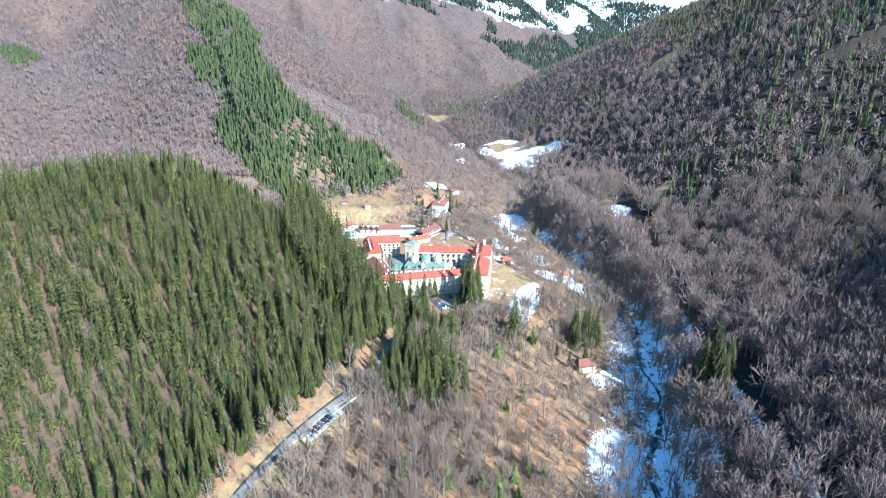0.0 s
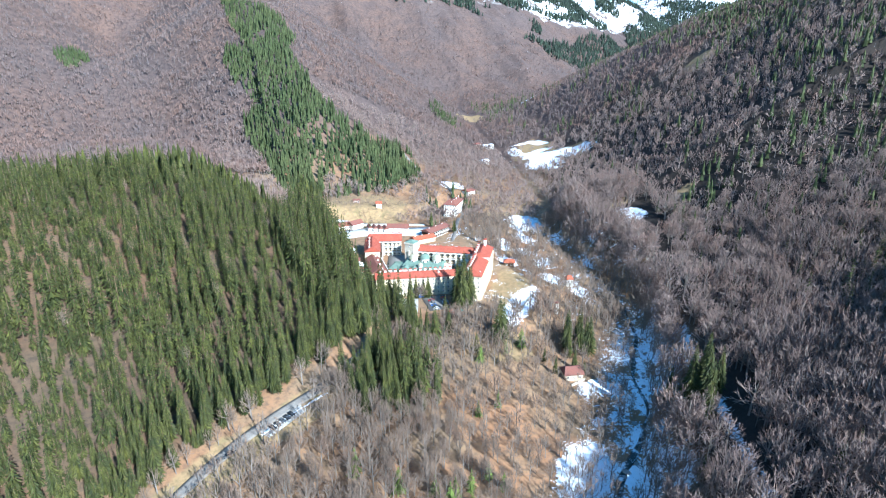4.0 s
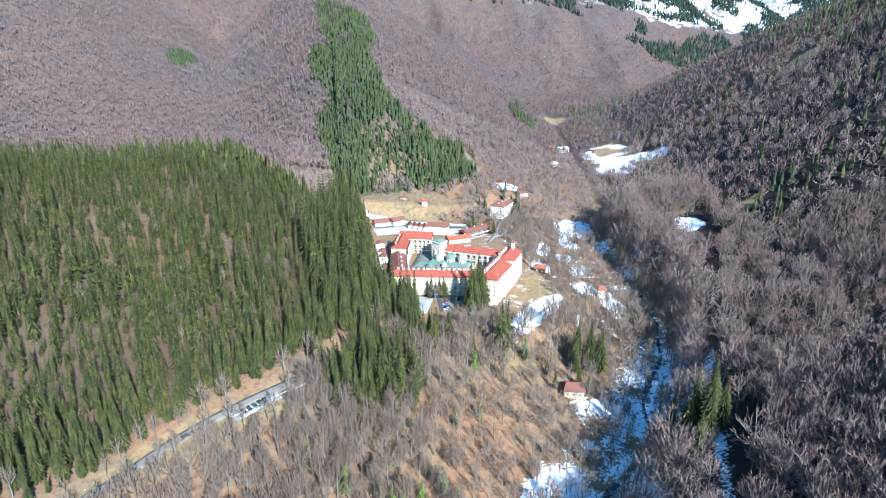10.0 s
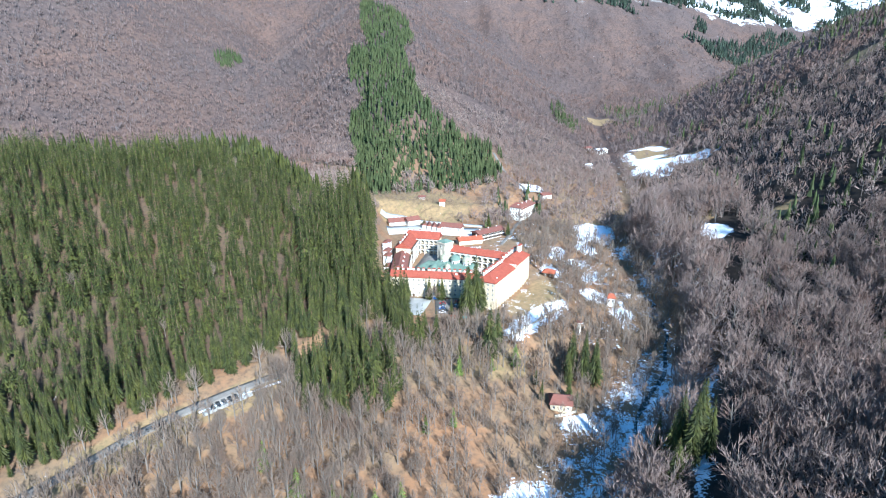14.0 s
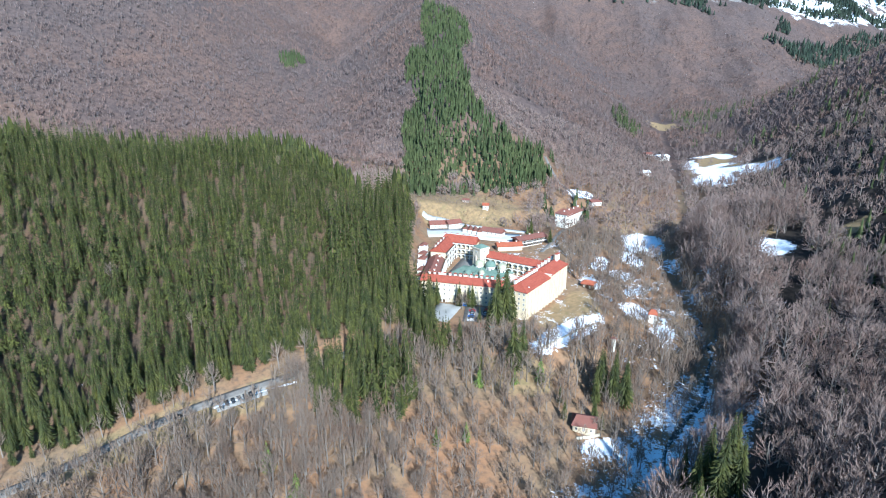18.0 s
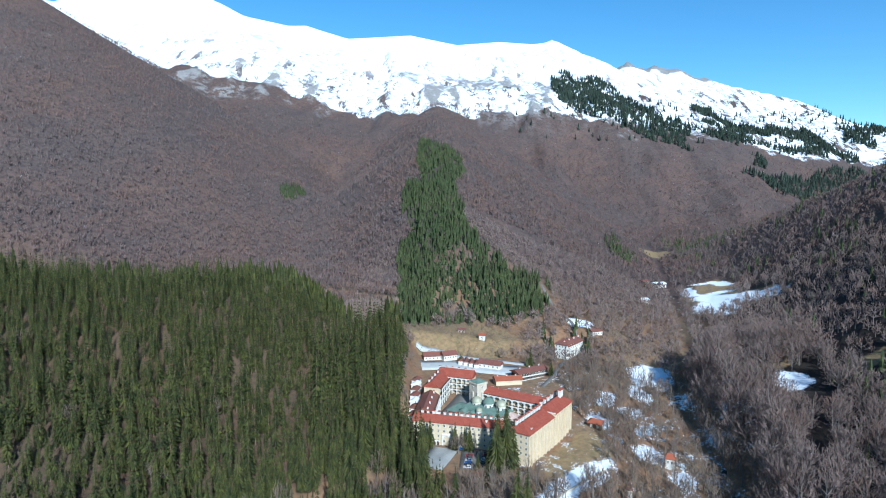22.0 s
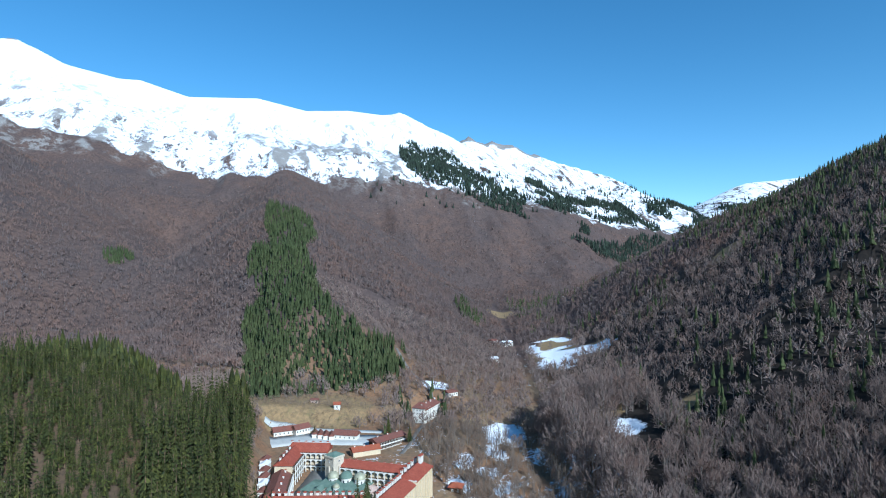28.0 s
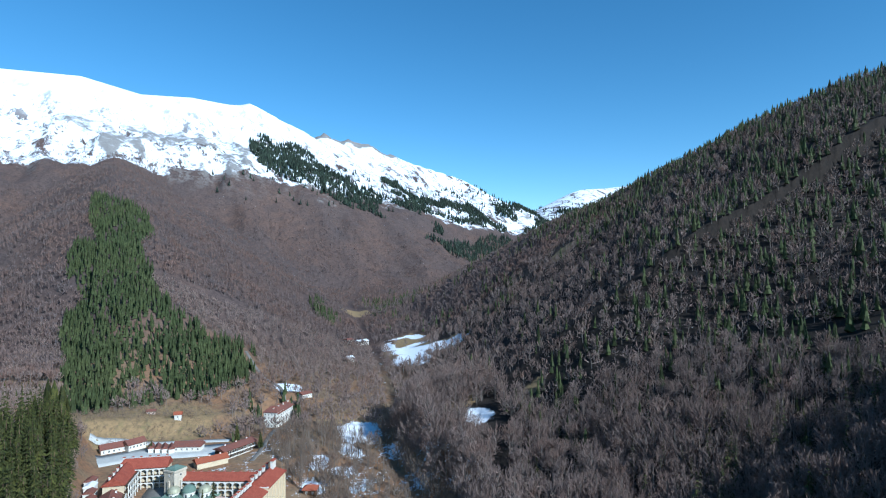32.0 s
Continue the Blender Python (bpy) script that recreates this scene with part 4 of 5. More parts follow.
# far woods up the mountainsides, evenly thick as seen from the valley
n = 84000
a, r0 = np.radians(rng.uniform(-46, 72, n)), 620 * (2700 / 620) ** (rng.random(n) ** 0.85)
x, y = r0 * np.sin(a), r0 * np.cos(a)
z = height(x, y)
d, _, river_s = along(x, y, RIVER)
wood = ((z < 345 - 0.12 * np.clip(x, 0, 1200) + 190 * fractal(x, y, 300) + 260 * rng.random(n) ** 5 + 260 * smooth(-250, -500, x) * smooth(1800, 1600, y)) | ((along(x, y, SPUR)[0] < 150) & (z < 480) & (y < 2150))) & ~in_polygon(x, y, SPUR_WOOD) & (d > 6) & (inside(x, y, SNOW_PATCHES) < 0) & (inside(x, y, GRASS_PATCHES) < 0.1) & off_things(x, y)
wood &= ~((r0 < 830) & (x > -60)) & ~((y > 1750) & (x < -60) & (rng.random(n) > 0.4)) & (np.hypot((x + 325) / 26, (y - 1120) / 28) > 1)
x, y, r0 = x[wood], y[wood], r0[wood]
FAR_PUFFS = [puff_parts(s, 9, 12.5, 3.1, 0.58) for s in range(8)]
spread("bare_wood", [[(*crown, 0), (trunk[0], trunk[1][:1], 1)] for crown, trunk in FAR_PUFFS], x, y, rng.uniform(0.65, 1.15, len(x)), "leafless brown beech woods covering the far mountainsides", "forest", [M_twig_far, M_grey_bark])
# dark conifer belts under the far crags
n = 100000
x, y = rng.uniform(200, 2900, n), rng.uniform(1500, 3500, n)
z = height(x, y)
BELT = [(392, 2411), (611, 2552), (711, 2365), (786, 2168), (885, 2087), (779, 1883), (699, 1928), (499, 2000), (419, 2112)]
MIXED_BELT = [(1060, 2438), (1245, 2313), (1536, 2356), (1900, 2500), (1900, 2250), (1529, 2172), (1183, 1973), (947, 1907), (885, 2087)]
LOW_BELT = [(894, 1803), (1117, 1863), (1408, 2000), (1800, 2250), (2500, 2900), (2700, 2600), (1750, 1900), (1300, 1700), (977, 1689)]
edge = 120 * fractal(x, y, 140)
wood = in_polygon(x + edge, y - edge, BELT) & (rng.random(n) < 0.62) | in_polygon(x + edge, y - edge, MIXED_BELT) & (rng.random(n) < 0.85 * smooth(0.50, 0.62, vnoise(x, y, 75))) | in_polygon(x + edge, y - edge, LOW_BELT) & (rng.random(n) < 0.6) | (z > 330) & (z < 520 + 300 * fractal(x + 50, y, 260)) & (rng.random(n) < 0.025)
x, y = x[wood], y[wood]
spread("conifer_wood", [[(*cone_parts(s, 2, 5, 21, 4.2), 0)] for s in range(4)], x, y, rng.uniform(0.7, 1.2, len(x)), "dark conifer belts under the snowy crags", "forest", [M_needle_dark])
# dry shrubs on the bank behind the monastery, and bright young pines below the road
n = 1500
a, q = rng.uniform(0, 6.28, n), np.sqrt(rng.random(n))
x, y = 6 + 66 * q * np.cos(a), 502 + 32 * q * np.sin(a)
bx, by = scattered(0, -60, 190, 40, 330, 3.6)
bd = along(bx, by, RIVER)[0]
on = (bd < 34) & (bd > 1.5) & (rng.random(len(bx)) < 0.55)
x, y = np.concatenate([x, bx[on]]), np.concatenate([y, by[on]])
ok = off_things(x, y) | (along(x, y, RIVER)[0] < 34)
spread("dry_shrubs", [[(*bare_parts(90 + s, 4, 3, 2, tall=5.5, twig_w=0.06, wide=1.8)[0], 0)] for s in range(4)], x[ok], y[ok], rng.uniform(0.4, 1.0, ok.sum()), "dry brown shrubs on the grassy bank and along the stream", "shrubs", [M_twig])
px = np.array([-42.0, -38, -33, -30, -46, -20, -16, -60, 5, 12, 30, 44, -75, -8])
py = np.array([140.0, 144, 138, 146, 147, 150, 143, 152, 190, 226, 230, 236, 165, 186])
tree_things("young_pine", [spruce_parts(70 + s, 12, 9, tall=9, wide=2.9) for s in range(3)], px, py, rng.uniform(1.0, 1.6, len(px)), ("bright green young pine among bare trees", "small bright green pine among bare trees"), "pine", "young pines", [("crown", M_bush), ("trunk", M_bark)])
# ---- road, lane, stream ----
def ribbon(name, line, width, lift, material, label, category, thick=0.3, step=4.0, wander=0.0, meander=0.0):
    """A strip laid over the ground along a line, with its own thickness."""
    pts = []
    for (ax, ay, _), (bx, by, _) in zip(line, line[1:]):
        n = max(1, int(math.hypot(bx - ax, by - ay) / step))
        pts += [(ax + (bx - ax) * k / n, ay + (by - ay) * k / n) for k in range(n)]
    pts.append(line[-1][:2])
    p = np.array(pts)
    for _ in range(3):
        p[1:-1] = (p[:-2] + 2 * p[1:-1] + p[2:]) / 4
    d = np.gradient(p, axis=0)
    d /= np.linalg.norm(d, axis=1, keepdims=True)
    side = np.stack([-d[:, 1], d[:, 0]], 1)
    p = p + side * (meander * (vnoise(p[:, 0], p[:, 1], 26) - 0.5))[:, None]
    w = width / 2 * (1 + wander * (vnoise(p[:, 0], p[:, 1], 13) - 0.5))
    rows = []
    mid = height(p[:, 0], p[:, 1])
    for k, off in enumerate((-1, -0.33, 0.33, 1)):
        q = p + side * (off * w)[:, None]
        rows.append(np.column_stack([q, np.maximum(height(q[:, 0], q[:, 1]), mid - 0.15) + lift]))
    low = [np.column_stack([r[:, :2], r[:, 2] - thick - lift]) for r in (rows[0], rows[3])]
    ring = [low[0], *rows, low[1]]
    n = len(p)
    v = np.concatenate(ring)
    f = [(a * n + k, a * n + k + 1, (a + 1) * n + k + 1, (a + 1) * n + k) for a in range(5) for k in range(n - 1)]
    return tagged(mesh_object(name, v, np.array(f), material, True), label, category, kind="structure")


ribbon("road", ROAD, 4.8, 0.35, M_asphalt, "grey mountain road with thawing snow at its edges", "road")
ribbon("snow_bank", [(x + 3.2, y - 3.0, z) for x, y, z in ROAD[5:8]], 0.8, 0.45, M_snow, "strip of old snow along the road", "snow", thick=0.9, wander=0.9)
ribbon("lane", LANE, 3.2, 0.3, M_asphalt, "grey gravel lane leading up past the white guest house", "road")
ribbon("water", [(x, y, z) for x, y, z in RIVER[1:8]], 2.6, 0.1, M_water, "dark mountain stream with white water", "water", wander=1.4, meander=13)
ribbon("pavement", [(-13, 288, 0), (-8, 300, 0), (-4, 312, 0)], 16, 0.3, M_pale, "pale gravel forecourt before the monastery gate", "pavement")
ribbon("pavement", [(12, 286, 0), (13, 300, 0), (14, 309, 0)], 16, 0.28, M_asphalt, "grey car park beside the monastery wall", "pavement")
ribbon("pavement", [(-26, 448, 0), (0, 452, 0), (30, 440, 0), (62, 432, 0)], 24, 0.3, M_concrete, "pale paved yard behind the monastery", "pavement")
ribbon("pavement", [(-32, 481, 0), (-10, 479, 0), (20, 470, 0), (60, 453, 0)], 6, 0.35, M_concrete, "pale concrete lane under the grassy bank", "pavement")
ribbon("courtyard", [(-8, 324, 0), (6, 345, 0), (14, 360, 0), (20, 376, 0)], 34, 0.3, M_paving, "grey stone-paved monastery courtyard", "courtyard")

# boulders and snow caps in the stream bed
bm = bmesh.new()
bmesh.ops.create_icosphere(bm, subdivisions=1, radius=1.0)
for v in bm.verts:
    v.co *= 1 + 0.3 * (noise.noise(v.co * 1.7) + 0.2)
    v.co.z *= 0.7
rock = mesh_of(bm, "boulder", M_rock)
rr = random.Random(5)
for k in range(70):
    (ax, ay, _), (bx, by, _) = RIVER[2 + k % 8], RIVER[3 + k % 8]
    t, off = rr.random(), rr.uniform(-6, 6)
    dx, dy = bx - ax, by - ay
    n = math.hypot(dx, dy)
    px, py = ax + t * dx - off * dy / n, ay + t * dy + off * dx / n
    q = rr.uniform(0.5, 1.6)
    ob = new("boulder", rock)
    ob.matrix_basis = Matrix.LocRotScale((px, py, ground_z(px, py) + 0.1), Euler((0, 0, rr.uniform(0, 6))), (q * rr.uniform(0.8, 1.4), q, q))
    tagged(ob, "rounded grey boulder in the stream bed", "boulder", "boulders in the stream")


# ---- buildings ----
def roof_shape(long, deep, rise, over=0.7, hip0=0.0, hip1=0.0, thick=0.35):
    """A pitched roof over a rectangle, with eaves; hips shorten the ridge."""
    bm = bmesh.new()
    x0, x1, y0, y1 = -over, long + over, -over, deep + over
    a = [bm.verts.new(p) for p in ((x0, y0, 0), (x1, y0, 0), (x1, y1, 0), (x0, y1, 0), (x0 + hip0, deep / 2, rise), (x1 - hip1, deep / 2, rise))]
    b = [bm.verts.new(p) for p in ((x0, y0, -thick), (x1, y0, -thick), (x1, y1, -thick), (x0, y1, -thick))]
    for f in ((0, 1, 5, 4), (2, 3, 4, 5), (3, 0, 4), (1, 2, 5)):
        bm.faces.new([a[i] for i in f])
    for k in range(4):
        bm.faces.new([a[k], b[k], b[(k + 1) % 4], a[(k + 1) % 4]])
    bm.faces.new(b)
    return bm


def window_shape(w, h):
    """A window seen from outside, on the plane y = 0: frame, bar, sill and dark panes set back."""
    frame_bm = bmesh.new()
    t = 0.12
    for x0, z0, x1, z1 in ((-w / 2 - t, -h / 2, -w / 2, h / 2), (w / 2, -h / 2, w / 2 + t, h / 2), (-w / 2 - t, h / 2, w / 2 + t, h / 2 + t), (-w / 2 - 0.2, -h / 2 - 0.14, w / 2 + 0.2, -h / 2), (-0.05, -h / 2, 0.05, h / 2)):
        box(frame_bm, x0, -0.09, z0, x1, 0.02, z1)
    return mesh_of(frame_bm, "window_frame", M_white), mesh_of(fresh_box(-w / 2, -0.04, -h / 2, w / 2, 0.02, h / 2), "window", M_glass)


WINDOW = window_shape(0.95, 1.35)
WINDOW_WIDE = window_shape(1.6, 1.5)


def add_window(parent, x, y, z, turn, kind=WINDOW):
    w = under("window", kind[1], parent, "", (x, y, z), turn)
    under("window_frame", kind[0], w)


bm = bmesh.new()
box(bm, -0.7, -0.55, 0, 0.7, 0.55, 2.3, 0.05)
box(bm, -0.85, -0.7, 2.3, 0.85, 0.7, 2.5)
box(bm, -0.5, -0.4, 2.5, 0.5, 0.4, 2.75)
CHIMNEY = mesh_of(bm, "chimney", M_white)
CHIMNEY_CAP = mesh_of(roof_shape(1.8, 1.5, 0.45, 0.1, 0.8, 0.8, 0.1), "chimney_cap", M_roof)


def add_chimney(parent, x, y, z, size=1.0, tall=1.0):
    c = under("chimney", CHIMNEY, parent, "white limewashed chimney", (x, y, z), 0, (size, size, size * tall))
    under("chimney_cap", CHIMNEY_CAP, c, "", (-0.9, -0.75, 2.75))


def arch_shape(w, h, depth=0.5, post=0.34, sides=8):
    """One bay of an arcade on y = 0: two half piers and a round arch above."""
    bm = bmesh.new()
    r, top = w / 2 - post / 2, h
    spring = h - r - 0.35
    line = [(-w / 2, 0), (-w / 2, top), (w / 2, top), (w / 2, 0), (r, 0), (r, spring)] + [(r * math.cos(math.pi * k / sides), spring + r * math.sin(math.pi * k / sides)) for k in range(1, sides)] + [(-r, spring), (-r, 0)]
    front = [bm.verts.new((x, 0, z)) for x, z in line]
    back = [bm.verts.new((x, depth, z)) for x, z in line]
    n = len(line)
    for k in range(n):
        bm.faces.new([front[k], front[(k + 1) % n], back[(k + 1) % n], back[k]])
    for ring in (front, back):
        for a, b in ((1, 2),):
            inner = ring[4:]
            m = len(inner)
            half = m // 2
            bm.faces.new([ring[3], ring[2], *[inner[k] for k in range(half, -1, -1)]])
            bm.faces.new([ring[2], ring[1], inner[half]])
            bm.faces.new([ring[1], ring[0], *[inner[k] for k in range(m - 1, half - 1, -1)]])
    return bm


def frame_of(a, b):
    """Origin and turn of a wall that runs from a to b."""
    return math.atan2(b[1] - a[1], b[0] - a[0]), math.hypot(b[0] - a[0], b[1] - a[1])


def wing(name, label, a, b, deep, base, eave, rise, floors, bays, wall=M_plaster, tiles=M_roof, chimneys=(), hips=(0, 0), buttress=0, ends=(), over=0.7, arcade=0, category="building", floor_h=3.1, group="monastery wings", kind=WINDOW, end_rows=0):
    """A long building whose outer wall runs from a to b, with the depth to the left of that way."""
    turn, long = frame_of(a, b)
    ob = thing(name, label, category, (a[0], a[1], base), turn, group)
    h = eave - base
    bm = bmesh.new()
    box(bm, 0, 0, -5, long, deep, h)
    part("wall", bm, wall, ob)
    bm = bmesh.new()
    box(bm, -0.18, -0.18, h - 0.45, long + 0.18, deep + 0.18, h - 0.05)
    part("cornice", bm, M_white, ob)
    roof = part("roof", roof_shape(long, deep, rise, over, *hips), tiles, ob)
    roof.matrix_basis = Matrix.Translation((0, 0, h + 0.3))
    for k in range(max(floors, end_rows)):
        z = h - 1.7 - k * floor_h
        for j in range(bays if k < floors else 0):
            x = (j + 0.5) * long / bays
            add_window(ob, x, -0.02, z, 0, kind)
        for e in ends:
            n = max(2, int(deep / 3.2))
            for j in range(n):
                y = (j + 0.5) * deep / n
                add_window(ob, -0.02 if e == 0 else long + 0.02, y, z, -math.pi / 2 if e == 0 else math.pi / 2, kind)
    for j in range(buttress):
        x = (j + 0.5) * long / buttress
        part("buttress", fresh_box(x - 0.55, -0.9, -5, x + 0.55, -0.002, h - 1.0, 0.06), wall, ob)
    if arcade:
        w = long / arcade
        n = int(h // 3.6)
        shape = mesh_of(arch_shape(w, h / n), "arch", M_white)
        for k in range(n):
            for j in range(arcade):
                under("arch", shape, ob, "", ((j + 0.5) * w, deep + 1.9, k * h / n))
            part("gallery_floor", fresh_box(0, deep + 0.003, (k + 1) * h / n - 0.25, long, deep + 1.88, (k + 1) * h / n - 0.02), M_wood, ob)
            for j in range(arcade):
                add_window(ob, (j + 0.5) * w, deep + 0.02, k * h / n + 1.7, math.pi)
    for x, y, s, t in chimneys:
        add_chimney(ob, x * long, y * deep, h + 0.3 + rise * (1 - abs(2 * y - 1)) - 0.3, s, t)
    return ob


def row(n, y, size=1.0, tall=1.0, lo=0.06, hi=0.95):
    return [(lo + (hi - lo) * k / (n - 1), y, size, tall) for k in range(n)]


# the four wings round the courtyard
wing("residential_wing", "cream west wing with red roof and many white chimneys", (-23, 320.5), (31, 308), 9.5, -4.6, 9.0, 3.0, 4, 16, chimneys=row(15, 0.88, 1.0, 1.1) + [(0.79, 0.3, 0.8, 0.8)], arcade=14)
wing("residential_wing", "tall cream south wing with blind buttressed wall and red roof", (42, 290), (60, 316), 13, -8, 13.2, 4.2, 0, 8, chimneys=row(9, 0.72, 1.05, 1.15, 0.1, 0.98) + [(0.18, 0.12, 0.7, 0.7)], hips=(5, 3), buttress=7, ends=(0,), end_rows=4)
wing("residential_wing", "tall cream south-east wing with buttressed wall and red roof", (60.6, 316.5), (75, 338.5), 12.5, -6, 14.6, 4.2, 0, 7, chimneys=row(5, 0.8, 1.1, 1.2, 0.1, 0.9) + [(0.75, 0.42, 1.5, 1.2), (0.85, 0.42, 1.3, 1.3)], hips=(2, 5), buttress=6)
ob = thing("fire_wall", "pale stepped gable wall between two roof sections", "wall", (60.4, 316.2, 12), frame_of((60, 316), (49, 323))[0])
part("coping", fresh_box(-0.5, -0.4, 0, 13.5, 0.4, 3.4, 0.08), M_plaster, ob)
part("cap", fresh_box(-0.6, -0.55, 3.4, 13.6, 0.55, 3.65), M_white, ob)
wing("residential_wing", "east wing with red tiled roof and white arcaded galleries", (63, 346), (26, 368), 9.0, -1, 12.0, 3.2, 3, 11, chimneys=row(9, 0.12, 0.75, 0.9), arcade=10)
wing("residential_wing", "north-east wing with red roof and three tiers of white arches", (17, 389), (-9, 398), 10, 3, 15.2, 4.4, 3, 8, chimneys=row(6, 0.35, 0.8, 0.9), hips=(0, 3), arcade=8)
wing("residential_wing", "north corner wing with curved red roof and white arches", (-11, 396), (-19, 366), 11, 2.5, 14.2, 4.2, 3, 8, chimneys=row(5, 0.3, 0.9, 1.0), hips=(3, 0), arcade=7)
wing("residential_wing", "low north wing with weathered orange-brown tiled roof", (-19.5, 364), (-22.5, 332), 10, 0, 9.4, 3.0, 3, 9, tiles=M_roof_old, chimneys=row(4, 0.75, 0.8, 0.9), arcade=8)
# the stepped white outbuildings under the north wall
for k in range(8):
    x, y = -27.5 - 0.2 * k, 336 + 7.4 * k
    wing("outbuilding", "small white lean-to outbuilding with snowy pale roof", (x + 1.5, y + 6.2), (x - 0.2, y), 5.2, ground_z(x, y) - 0.5, ground_z(x, y) + 3.6 + 0.25 * k, 1.3, 1, 2, wall=M_white, tiles=M_roof_old if k % 3 else M_snow, category="outbuilding", group="outbuildings", over=0.35)

# the stone tower
ob = thing("stone_tower", "old square fortified stone tower with a green roof", "tower", (17.5, 363, -1), radians(38))
part("wall", fresh_box(-4.3, -4.3, -4, 4.3, 4.3, 18.6, 0.35), M_stone, ob)
part("parapet", fresh_box(-4.6, -4.6, 18.6, 4.6, 4.6, 20.0, 0.2), M_stone, ob)
roof = part("roof", roof_shape(8.0, 8.0, 1.5, 0.25, 3.6, 3.6), M_copper, ob, "green copper roof")
roof.matrix_basis = Matrix.Translation((-4, -4, 20.3))
for s in range(4):
    c, q = math.cos(s * math.pi / 2), math.sin(s * math.pi / 2)
    for lvl in (7, 12.5, 17):
        add_window(ob, 4.32 * q, -4.32 * c, lvl, s * math.pi / 2)
    part("buttress", fresh_box(-0.7, -5.0, -4, 0.7, -4.31, 14), M_stone, ob).matrix_basis = Matrix.Rotation(s * math.pi / 2, 4, "Z")

# the church with its domes
ob = thing("church", "domed church with striped walls and grey-green lead roofs", "church", (24, 352, -2.5), radians(-32))
part("nave", fresh_box(-13, -7.5, -3, 13, 7.5, 6.8, 0.1), M_pink, ob, "striped plaster nave")
part("aisle", fresh_box(-9, -10.5, -3, 9, -7.51, 4.6, 0.1), M_pink, ob)
part("aisle", fresh_box(-9, 7.51, -3, 9, 10.5, 4.6, 0.1), M_pink, ob)
for x0, y0, w, d, z, rise in ((-13, -7.5, 26, 15, 7.0, 2.2), (-9, -10.5, 18, 3, 4.8, 0.9), (-9, 7.5, 18, 3, 4.8, 0.9)):
    part("roof", roof_shape(w, d, rise, 0.4, 2, 2, 0.2), M_copper, ob, "green-grey metal roof").matrix_basis = Matrix.Translation((x0, y0, z))
part("porch_roof", roof_shape(9, 17, 1.8, 0.4, 2.5, 2.5, 0.2), M_copper, ob, "green porch roof").matrix_basis = Matrix.Translation((-22, -8.5, 3.9))
for j in range(6):
    arch = part("porch_arch", arch_shape(2.8, 3.8, 0.5), M_white, ob)
    arch.matrix_basis = Matrix.LocRotScale((-22, 7 - 2.8 * j, -0.3), Euler((0, 0, -math.pi / 2)), (1, 1, 1))
part("porch_back", fresh_box(-17, -7, -3, -13.01, 7, 3.6), M_pink, ob)


def dome(parent, x, y, z, r, metal):
    d = part("drum", lathe([(0, -2.2), (r * 0.94, -2.2), (r * 0.94, 2.6), (r * 1.05, 2.75), (r * 1.05, 3.0), (0, 3.0)], 16), M_white, parent, "white drum")
    d.matrix_basis = Matrix.Translation((x, y, z))
    part("dome", lathe([(r * 1.08, 2.98), (r * 1.06, 3.4)] + [(r * 1.02 * math.cos(k * math.pi / 16), 3.4 + r * 0.98 * math.sin(k * math.pi / 16)) for k in range(1, 8)] + [(0.16, 3.4 + r), (0.1, 4.4 + r), (0, 4.5 + r)], 20), metal, d, "grey lead dome" if metal is M_lead else "green copper dome")
    for k in range(8):
        a = k * math.pi / 4
        under("window", WINDOW[1], d, "", (math.sin(a) * r * 0.96, -math.cos(a) * r * 0.96, 1.0), a, (0.7, 1, 1.3))
    part("cross", box(fresh_box(-0.05, -0.05, 4.4 + r, 0.05, 0.05, 5.9 + r), -0.4, -0.05, 5.2 + r, 0.4, 0.05, 5.3 + r), M_lead, d)


dome(ob, -7.5, 0, 7.2, 2.9, M_lead)
dome(ob, 0, 0, 8.0, 3.1, M_copper)
dome(ob, 7.8, 0, 8.2, 3.0, M_lead)
dome(ob, -1.0, -9.0, 5.6, 1.7, M_lead)
dome(ob, -1.0, 9.0, 5.6, 1.7, M_lead)
for j in range(6):
    add_window(ob, -10 + 4 * j, -7.53 if j in (0, 5) else -10.53, 2.4, 0)

for j in range(4):
    for sgn in (-1, 1):
        x = -10.5 + 5.6 * j
        part("gable", fresh_box(x - 2.0, 7.52 if sgn > 0 else -11.4, 2, x + 2.0, 11.4 if sgn > 0 else -7.52, 6.2, 0.1), M_pink, ob, "striped plaster gable")
        roof = part("gable_roof", roof_shape(4.2, 4.4, 1.7, 0.3, 0, 0, 0.2), M_copper, ob, "green-grey metal roof")
        roof.matrix_basis = Matrix.Translation((x + 2.2, 7.3 if sgn > 0 else -11.6, 6.4)) @ Matrix.Rotation(math.pi / 2, 4, "Z")
part("apse", lathe([(0, -3), (4.6, -3), (4.6, 5.2), (4.9, 5.4), (4.9, 5.7), (0, 8.0)], 14), M_pink, ob, "rounded striped apse").matrix_basis = Matrix.Translation((13.2, 0, 0))
ob.scale = (1.18, 1.18, 1.0)

